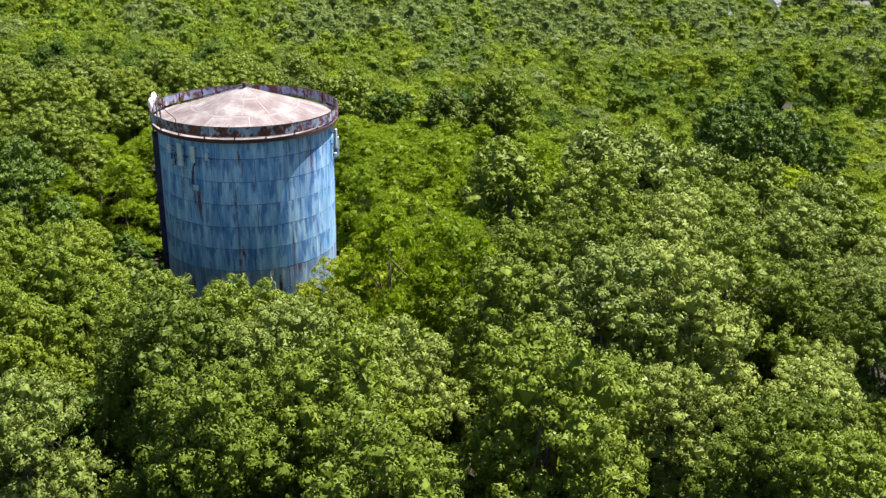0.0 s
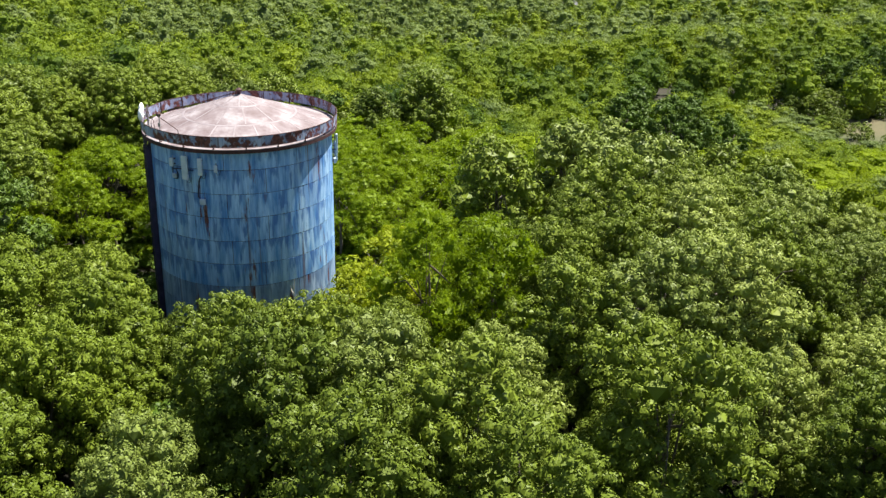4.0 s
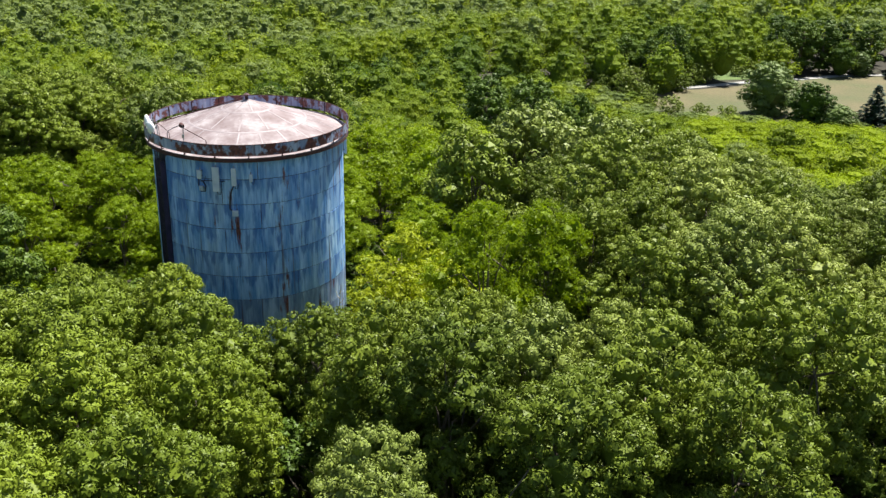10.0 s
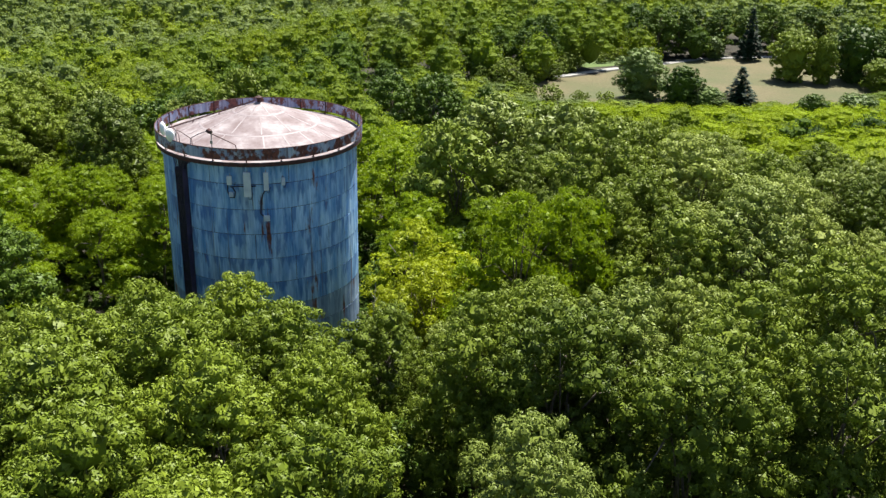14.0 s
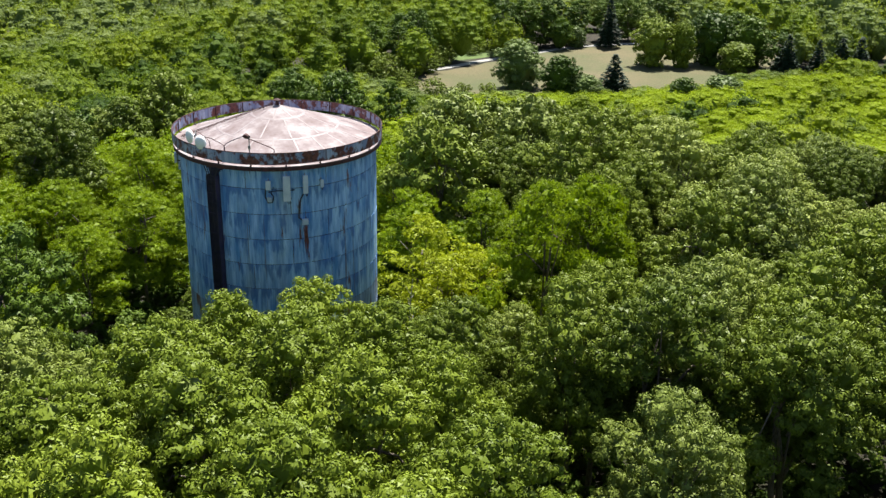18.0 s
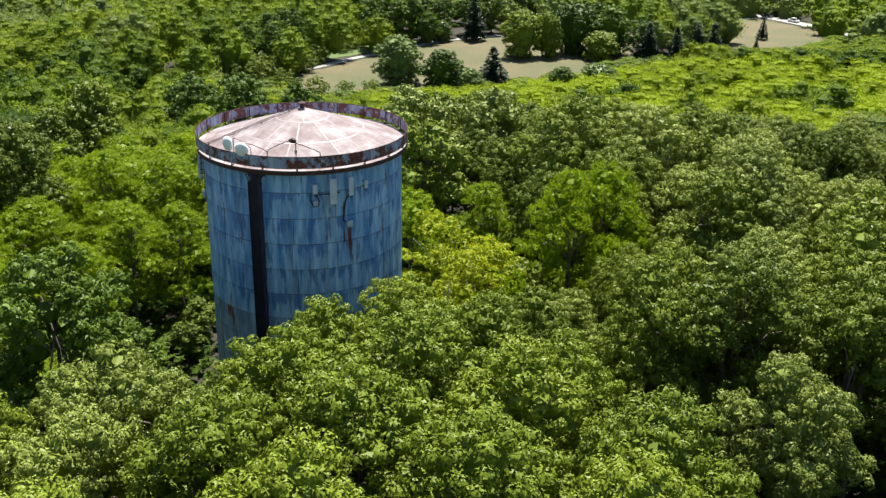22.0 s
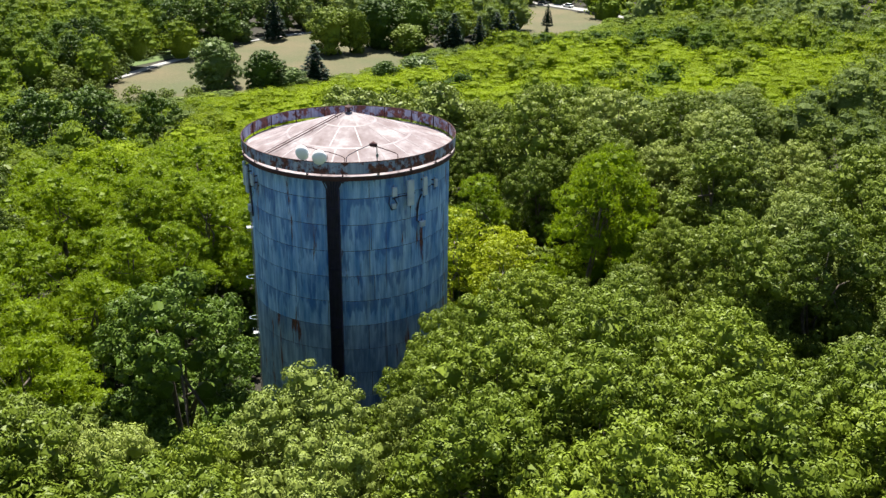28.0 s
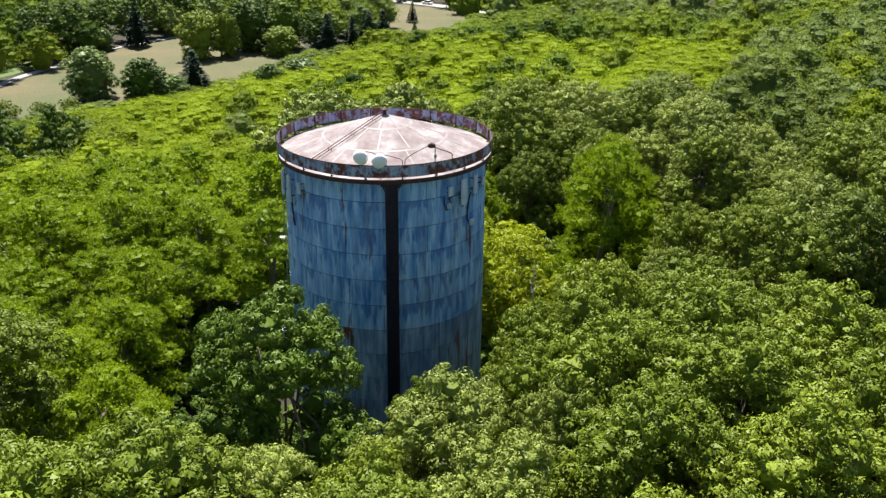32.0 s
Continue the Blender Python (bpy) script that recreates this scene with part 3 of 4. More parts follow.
TREE_NAMES = {
    "oak": ("oak_tree", "broad green oak with a lumpy dense leafy crown", "tree"),
    "hickory": ("hickory_tree", "light green oak with a wide closed leafy crown", "tree"),
    "white_oak": ("white_oak_tree", "pale grey-green oak with shiny clustered leaves", "tree"),
    "maple": ("maple_tree", "dark green maple with deep shaded leaf clusters", "tree"),
    "locust": ("locust_tree", "bright yellow-green locust tree with feathery layered leaves", "tree"),
    "sapling": ("sapling", "slender yellow-green young tree beside the tank", "tree"),
    "spruce": ("spruce_tree", "dark narrow pointed spruce on the meadow edge", "tree"),
    "ash": ("shade_tree", "rounded grey-green tree standing on the meadow", "tree"),
    "lime": ("shade_tree", "rounded bright yellow-green tree standing on the meadow", "tree"),
    "elm": ("shade_tree", "rounded dark green tree at the meadow edge", "tree"),
    "shrub": ("shrub", "low round green shrub in the dry grass", "shrub"),
}
TREE_MESHES = {}
TREE_FIRST = {}
TREE_COUNT = [0]


def plant(kind, x, y, scale=1.0, wide=1.0, spin=None, lod=0, variant=None, label="", z=None):
    """Plants one tree: an empty at its foot with trunk and crown."""
    i = TREE_COUNT[0]
    TREE_COUNT[0] += 1
    v = (i * 7 + 3) % (5 if kind in ("oak", "hickory", "locust") else 3 if kind == "white_oak" else 2) if variant is None else variant
    key = (kind, v, lod)
    spin = (i * 137.5) % 360 if spin is None else spin
    m = pose(x, y, ground_z(x, y) if z is None else z, 0, 0, spin) @ Matrix.Diagonal((scale * wide, scale * wide, scale, 1))
    name, lab, cat = TREE_NAMES[kind]
    if key not in TREE_FIRST:
        if key not in TREE_MESHES:
            TREE_MESHES[key] = make_tree(kind, 100 * len(kind) + 11 * v + lod, lod)
        t = thing(name, label or lab, cat, None, "trees of the wood" if kind != "shrub" else "shrubs of the meadow")
        tr, cr = TREE_MESHES[key]
        part("trunk", tr, t)
        part("crown", cr, t)
        TREE_FIRST[key] = t
        t.matrix_basis = m
        return t
    src = TREE_FIRST[key]
    keep = src.matrix_basis.copy()
    src.matrix_basis = Matrix.Identity(4)
    t = copy_thing(src, m)
    src.matrix_basis = keep
    if label:
        tagged(t, label)
    else:
        tagged(t, lab)
    return t


LOCUST_NEAR = [(6, 9), (-16, 10), (-24, 22), (-10, 44), (10, 52), (40, 60), (80, 66), (104, 78), (126, 102), (140, 98), (164, 74), (196, 68), (204, 42), (214, 8), (206, -22), (177, -43), (120, -44), (86, -40), (86, -24), (80, -9), (76, 2), (70, 13), (59, 26), (40, 22), (28, 12), (18, 4)]


def wood_kind(x, y, rnd):
    if inside(LOCUST_NEAR, x, y):
        return "locust" if rnd < 0.93 else "oak"
    # west canopy takes the lighter leaf colour that carries its sunlit look
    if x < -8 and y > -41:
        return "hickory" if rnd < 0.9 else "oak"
    if x > 22 and -35 < y < -8:
        return "white_oak" if rnd < 0.75 else "oak"
    return ("oak" if rnd < 0.72 else "white_oak") if rnd < 0.93 else "maple"


def height_limit(x, y):
    """Trees stay low on the slope in front of the open fields."""
    lim = 30.0
    for poly in (MEADOW, MEADOW_FAR):
        d, (px, py) = edge_near(poly, x, y)
        if d > 0 and (px - x) * 0.815 + (py - y) * 0.58 > 0.6 * d:
            lim = min(lim, 2.2 + 0.2 * d)
    return lim


YARD = [(186, 482), (212, 478), (262, 480), (262, 506), (186, 508)]
# kept free of the wood's own rows: only the trees placed singly stand here
ROUND_TANK = [(-31, -6), (-23.5, -13.5), (-17, -16.5), (-12, -18.8), (-8, -22.5), (-5, -29.5), (3, -31.5), (10, -31.5), (14, -26), (21, -21), (25, -12), (23, 0), (15, 8), (3, 13), (-12, 12), (-24, 8), (-30, 2)]
# gaps between the crowns, where the floor lies in shade
GAPS = [(3.0, -46.0), (-9.0, -43.5), (7.0, -53.0), (-4.6, -26.0), (-5.4, -30.0), (-6.6, -34.0), (-0.9, -42.4), (17.8, -40.6), (27.8, -40.8), (12.0, -47.0), (-4.0, -47.0)]
# the near edge of what is seen of the wood, and the near part of it
NEAR_LINE = [(37, -54), (10, -54), (-9, -52), (-26, -46), (-36, -38), (-43, -25), (-43, -8), (-40, 10)]
NEAR_WOOD = NEAR_LINE + [(-34, 40), (0, 62), (64, 62), (64, -30)]

# trees that stand close round the tank and on the meadow, each at its own place
SET_TREES = [
    # kind, x, y, scale, wide
    ("maple", -20.9, 1.0, 1.17, 0.97), ("hickory", -21.3, -7.0, 0.78, 0.68),
    ("sapling", 10.7, -4.3, 1.42, 1.2), ("sapling", 7.4, -9.6, 1.22, 1.15), ("sapling", 10.2, -8.3, 1.25, 1.25), ("sapling", 4.6, -11.5, 0.95, 1.2), ("sapling", 13.6, -8.0, 1.2, 1.3), ("oak", 1.0, -16.6, 0.69, 0.85),
    ("locust", 12.6, -15.6, 1.42, 0.72), ("locust", 17.4, -16.2, 1.40, 0.72), ("locust", 18.5, -4.0, 1.0, 0.95), ("locust", 15.5, 2.0, 0.95, 0.95),
    ("oak", 22.5, -14.5, 0.92, 0.9), ("oak", 28.7, -6.4, 1.09, 1.0), ("oak", 22.0, -8.5, 0.85, 0.85),
    # the light green grove west of the tank, a closed dome
    ("hickory", -9.4, -16.0, 0.93, 0.9), ("hickory", -14.6, -15.2, 0.95, 0.95), ("hickory", -19.6, -17.6, 1.01, 1.0), ("hickory", -8.8, -21.9, 0.95, 1.0), ("hickory", -10.0, -27.6, 0.97, 0.88),
    ("hickory", -15.4, -21.8, 1.04, 1.0), ("hickory", -16.2, -28.6, 1.06, 1.0), ("hickory", -21.6, -23.6, 1.05, 1.05), ("hickory", -22.4, -30.6, 1.06, 1.05), ("hickory", -14.2, -35.0, 1.02, 1.0),
    ("hickory", -26.6, -19.0, 1.0, 1.0), ("hickory", -28.4, -26.0, 1.06, 1.05), ("hickory", -20.2, -37.4, 1.02, 1.0),
    ("hickory", -12.6, -12.3, 0.84, 0.85), ("hickory", -17.4, -12.7, 0.83, 0.85),
    ("white_oak", -30.6, -1.6, 0.86, 0.9), ("hickory", -30.8, -6.8, 0.88, 0.9), ("white_oak", -30.0, 4.6, 0.84, 0.9), ("locust", -21.6, 11.4, 1.02, 1.0),
    ("white_oak", -25.0, -9.0, 0.92, 1.0), ("white_oak", -22.6, -14.4, 0.87, 0.75), ("white_oak", -29.6, -12.4, 0.92, 0.95),
    # grey-green oaks beyond a dark gap
    ("oak", -0.4, -28.4, 1.0, 0.85), ("oak", 2.4, -32.8, 1.06, 0.95), ("white_oak", 7.2, -31.4, 1.02, 0.95), ("white_oak", -4.4, -38.4, 0.93, 0.9), ("oak", 5.2, -39.4, 1.03, 0.95),
    ("oak", 11.6, -37.0, 1.05, 0.95), ("oak", 13.4, -43.0, 1.02, 0.95), ("oak", 22.0, -37.0, 1.1, 0.95), ("white_oak", 14.0, -31.0, 0.93, 0.9), ("oak", 4.4, -27.0, 0.99, 0.9), ("oak", -1.8, -20.8, 0.82, 0.95), ("oak", -4.3, -19.0, 0.70, 0.8), ("white_oak", 3.6, -20.6, 0.72, 0.85), ("oak", 9.4, -22.6, 0.84, 0.8),
    ("shrub", 0.5, -13.5, 1.2, 1.0), ("shrub", -4.0, -16.0, 1.3, 1.0), ("shrub", 3.5, -18.5, 1.5, 1.0), ("shrub", -15.0, -6.0, 1.5, 1.0), ("shrub", -14.0, 7.0, 1.4, 1.0), ("shrub", 8.5, -21.0, 1.6, 1.0), ("shrub", -1.0, -22.5, 1.7, 1.0),
]
FIELD_TREES = [
    ("maple", 70, 80, 1.15, 1.0), ("maple", 63, 83, 1.15, 1.0), ("maple", 75, 86, 1.1, 1.0), ("maple", 77, 73, 1.05, 0.8), ("maple", 66, 90, 1.15, 1.0),
    ("ash", 150.5, 108, 0.95, 1.25), ("elm", 152, 95.5, 0.74, 1.25), ("ash", 154.5, 90, 0.46, 1.7), ("spruce", 163.5, 88, 0.74, 2.3),
    ("lime", 201.5, 102.5, 1.07, 1.08), ("lime", 206, 96, 1.02, 0.66), ("lime", 211.5, 82, 0.66, 1.5), ("spruce", 214.5, 127.8, 1.1, 1.3), ("ash", 207, 134.6, 0.5, 1.25),
    ("elm", 167, 70, 0.5, 1.3), ("ash", 175, 64, 0.54, 1.6),
    ("spruce", 216, 69.5, 0.85, 1.8), ("spruce", 222, 63.6, 0.75, 1.7), ("spruce", 228, 60, 0.78, 1.8), ("spruce", 233, 57, 0.78, 1.9), ("maple", 219, 74, 0.74, 1.2),
    ("spruce", 276, 57, 0.53, 1.4), ("spruce", 256, 52, 0.3, 1.3),
    ("elm", 216, 93, 1.15, 1.05), ("elm", 222, 84, 1.03, 1.1), ("maple", 226, 92, 0.9, 1.2),
    ("maple", 185, 144, 0.97, 1.1), ("maple", 192, 142.6, 1.0, 1.1), ("maple", 199, 142, 0.95, 1.1), ("maple", 206, 141, 0.9, 1.1), ("maple", 213, 138.5, 0.9, 1.1), ("maple", 222, 135, 0.9, 1.1), ("maple", 229, 131, 0.9, 1.1),
    ("maple", 240, 127, 0.9, 1.1), ("maple", 248, 122, 0.9, 1.1), ("maple", 143, 145, 0.80, 1.05), ("maple", 147.6, 142, 1.03, 0.85), ("maple", 160, 157, 0.82, 1.0), ("maple", 137, 150, 0.8, 1.1),
]
SHRUBS = [(146, 136.4, 1.4), (149, 142.6, 1.6), (155, 142.4, 1.7), (159, 145, 1.9), (164, 149, 1.7), (140, 137, 1.8), (136, 141.5, 1.9), (130, 139, 1.9), (169, 152, 1.6), (126, 145, 2.0), (133, 147, 2.0), (166, 70, 1.3), (161, 76, 1.0), (171, 72, 1.2), (132, 131, 1.3), (128, 124, 1.1), (134, 112, 1.0), (130, 118, 1.3), (138, 107, 1.1), (174, 147, 1.1), (178, 149, 1.4), (182, 147, 1.2), (155, 86, 1.0), (159, 80, 0.9)]


def line_distance(line, x, y):
    best = 1e9
    for (ax, ay), (bx, by) in zip(line, line[1:]):
        dx, dy = bx - ax, by - ay
        t = min(1, max(0, ((x - ax) * dx + (y - ay) * dy) / (dx * dx + dy * dy)))
        best = min(best, math.hypot(x - ax - t * dx, y - ay - t * dy))
    return best


def build_wood():
    rng = random.Random(7)
    taken = []
    for kind, x, y, s, w in SET_TREES:
        plant(kind, x, y, s, w)
        taken.append((x, y, 2.6 if kind in ("sapling", "shrub") else 6.4 if kind == "maple" else 5.4))
    for kind, x, y, s, w in FIELD_TREES:
        plant(kind, x, y, s, w, lod=1)
        taken.append((x, y, 4.5))
    for x, y, s in SHRUBS:
        plant("shrub", x, y, s)
    # low growth close round the tank
    for k in range(260):
        x, y = rng.uniform(-30, 25), rng.uniform(-31, 13)
        r = math.hypot(x, y)
        if not inside(ROUND_TANK, x, y) or r < 10.2 or any(math.hypot(x - tx, y - ty) < 0.62 * tr + 1.0 for tx, ty, tr in taken):
            continue
        H = min(3.2 + 0.42 * (r - 9.5), 9.0) * rng.uniform(0.8, 1.1)
        plant("maple" if rng.random() < 0.5 else "oak", x, y, H / (15.5 if k % 2 else 17.5), 1.25, lod=1, label="low young broadleaf tree in the shade of the tank")
        taken.append((x, y, 3.4))
    # weeds and brambles on the ground there
    wr = np.random.default_rng(9)
    spots = [(x, y) for x, y in zip(wr.uniform(-46, 46, 11000), wr.uniform(-58, 34, 11000)) if 7.9 < math.hypot(x, y) < 62]
    wc = np.array([(x, y, ground_z(x, y) + 0.3 + 1.6 * (i % 7) / 7) for i, (x, y) in enumerate(spots)])
    weeds = (wc, 0.4 + 0.4 * wr.random(len(wc)), np.tile(np.array([0.0, 0.0, 1.0]), (len(wc), 1)))
    wq = np.concatenate([tufts(wr, weeds, 3, 4, 0.46, 0.28), cores(wc, weeds[1], 0.8, 0.7, True)])
    tagged(new("undergrowth", crown_mesh("undergrowth", wq, FAR_TONES["dark"][0])), "weeds and brambles on the shaded floor of the wood", "undergrowth", kind="stuff")
    cand = []
    # staggered rows, wider apart with distance from the tank
    for ring, (lo, hi, step) in enumerate(((0, 60, 6.7), (60, 125, 8.2), (125, 290, 9.8), (290, 610, 14.0))):
        k = int(hi / step) + 1
        for i in range(-k, k + 1):
            for j in range(-k, k + 1):
                x = (i + 0.5 * (j % 2)) * step + rng.uniform(-0.3, 0.3) * step
                y = j * step * 0.92 + rng.uniform(-0.3, 0.3) * step
                r = math.hypot(x, y)
                a = math.degrees(math.atan2(y + 55, x + 55))
                rnd, siz = rng.random(), rng.uniform(0.83, 1.08) * (0.86 if x > 38 else 1.0)
                if not (lo <= r < hi):
                    continue
                if ring > 1 and not (-19 < a < 114):
                    continue
                if any(inside(p, x, y) for p in (MEADOW, MEADOW_FAR, CLEARING, GLADE, ROUND_TANK, YARD)):
                    continue
                if any(math.hypot(x - tx, y - ty) < tr for tx, ty, tr in taken):
                    continue
                if any(math.hypot(x - gx, y - gy) < 4.2 for gx, gy in GAPS):
                    continue
                # gaps between the crowns on this side
                if y < -36 and x > -14 and 0.70 < rnd < 0.87:
                    continue
                pri = line_distance(NEAR_LINE, x, y) + (0.0 if inside(NEAR_WOOD, x, y) else 70.0)
                cand.append((pri, x, y, rnd, siz, max(0, ring - 1)))
    # scrub on the slope below the fields
    for i in range(1100):
        x, y = rng.uniform(70, 300), rng.uniform(-10, 150)
        if height_limit(x, y) < 8.5 and not any(inside(p, x, y) for p in (MEADOW, MEADOW_FAR, CLEARING, GLADE)):
            cand.append((200.0, x, y, rng.random(), 0.62, 1))
    cand.sort()
    near, rest = cand[:NEAR_TREES], cand[NEAR_TREES:]
    for idx, (pri, x, y, rnd, siz, ring) in enumerate(near):
        kind = wood_kind(x, y, rnd)
        wide = 1.0
        if x < -8 and y > -41 and kind != "locust":
            # an even, closed canopy
            siz, wide = 1.0 + (siz - 0.96) * 0.35, 1.14
        elif kind in ("oak", "white_oak") and y < -30:
            # uneven, with deep gaps
            siz, wide = siz * (0.82 + 0.26 * ((rnd * 37) % 1)), 0.93
        plant(kind, x, y, siz, wide, lod=0 if idx < NEAR_FINE else 1)
    # the woods further out, too many to count: domes of leaf bunches, turned and scaled from a few shapes
    leaves = {tone: [] for tone in FAR_TONES}
    cr = np.random.default_rng(5)
    shapes = {}
    for feathery in (False, True):
        flat = 0.75 if feathery else 0.85
        for lod, (lobes, gap, per, length, width) in enumerate(((15, 0.24, 5, 0.088, 0.066), (12, 0.28, 3, 0.105, 0.082), (9, 0.37, 2, 0.145, 0.115))):
            for v in range(6):
                c, r = dome_clumps(cr, lobes, 1.0, -0.75, 0.72, 0.27, 0.44)
                if feathery:
                    g = knit(cr, c, r, 0.62 * gap, 0.4 * gap, 0.6 * gap, flat)
                    body = [rosettes(cr, g, 8, 0.7 * length, 0.6 * width, flat, 0.7, 0.7), cores(c, r, 0.70, flat)]
                else:
                    g = knit(cr, c, r, 0.76 * gap, 0.5 * gap, 0.8 * gap, flat)
                    body = [rosettes(cr, g, per + 3, length, width, flat, 0.45, 0.4), cores(c, r, 0.88, flat)]
                body.append(BALL_V[BALL_F] * np.array([0.66, 0.66, 1.15]) + np.array([0, 0, -0.75]))
                shapes[feathery, lod, v] = np.concatenate(body)
    for pri, x, y, rnd, siz, ring in rest:
        kind = wood_kind(x, y, rnd)
        key = "locust" if kind == "locust" else "oak"
        # olive and pale crowns increase with distance, painting haze into the leaf tone
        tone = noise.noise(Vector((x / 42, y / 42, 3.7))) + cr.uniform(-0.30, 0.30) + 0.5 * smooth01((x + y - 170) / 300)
        # paler on the east side: grey-green crowns, with sheen put into the tone
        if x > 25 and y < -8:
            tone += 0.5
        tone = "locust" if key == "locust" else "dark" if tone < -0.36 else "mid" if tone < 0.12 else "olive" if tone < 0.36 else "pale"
        siz *= cr.uniform(0.92, 1.05) if key == "locust" else cr.uniform(0.78, 1.08)
        full = 13.0 if key == "locust" else 17.0
        H = min(full * siz, height_limit(x, y))
        if H < 1.6:
            continue
        R = (4.3 if key == "locust" else 4.5) * (0.45 + 0.55 * H / full) * (1.0, 1.12, 1.5)[ring] * cr.uniform(0.85, 1.25) * (1.25 if key == "locust" else 1.0)
        lod = ring
        if x < -52 - 0.3 * max(y, 0) or x + y < -76 or y < -56 - 0.22 * x:
            lod = 2
        tall = min(0.46 * H, (0.6 if key == "locust" else 0.95) * R)
        a = cr.random() * 6.28
        turn = np.array([[math.cos(a), math.sin(a), 0], [-math.sin(a), math.cos(a), 0], [0, 0, 1]])
        tri = shapes[key == "locust", lod, int(cr.integers(6))] @ turn * np.array([R, R, tall])
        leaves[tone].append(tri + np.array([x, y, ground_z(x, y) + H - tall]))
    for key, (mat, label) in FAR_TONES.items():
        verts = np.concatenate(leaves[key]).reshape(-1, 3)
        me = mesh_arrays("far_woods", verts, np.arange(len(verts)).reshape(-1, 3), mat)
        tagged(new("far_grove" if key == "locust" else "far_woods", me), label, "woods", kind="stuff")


def dead_sapling(x, y, height):
    """A bare, bleached young tree."""
    rng = np.random.default_rng(12)
    t = thing("dead_sapling", "bare bleached young tree in front of the tank", "tree", pose(x, y, ground_z(x, y)))
    bm = bmesh.new()
    tube(bm, [(0, 0, -0.2), (0.1, 0.05, 0.4 * height), (-0.05, 0.1, 0.75 * height), (0.15, 0.0, height)], [0.10, 0.08, 0.05, 0.015], 7)
    part("trunk", bm, t, mat=BLEACHED)
    for i in range(16):
        a, z = i * 2.4, height * (0.42 + 0.034 * i)
        ln = (1.5 - 0.07 * i) * rng.uniform(0.7, 1.1)
        d = Vector((math.cos(a), math.sin(a), 0.9)).normalized()
        p = Vector((0.04, 0.06, z))
        bm = bmesh.new()
        tube(bm, [p, p + d * ln * 0.55, p + d * ln + Vector((0, 0, 0.25))], [0.032, 0.022, 0.008], 5)
        side = Vector((-d.y, d.x, 0.6)) * ln * 0.4
        tube(bm, [p + d * ln * 0.5, p + d * ln * 0.5 + side], [0.018, 0.006], 4)
        part("branch", bm, t, mat=BLEACHED)


NEAR_TREES, NEAR_FINE = 210, 105
build_wood()
dead_sapling(3.4, -10.8, 11.4)


# ---- water tank ----
R_SHELL, Z_TOP, N_COURSE = 7.18, 20.35, 11
tank = thing("water_tank", "tall pale blue steel water tank, streaked and rusting, standing among trees", "water tank")


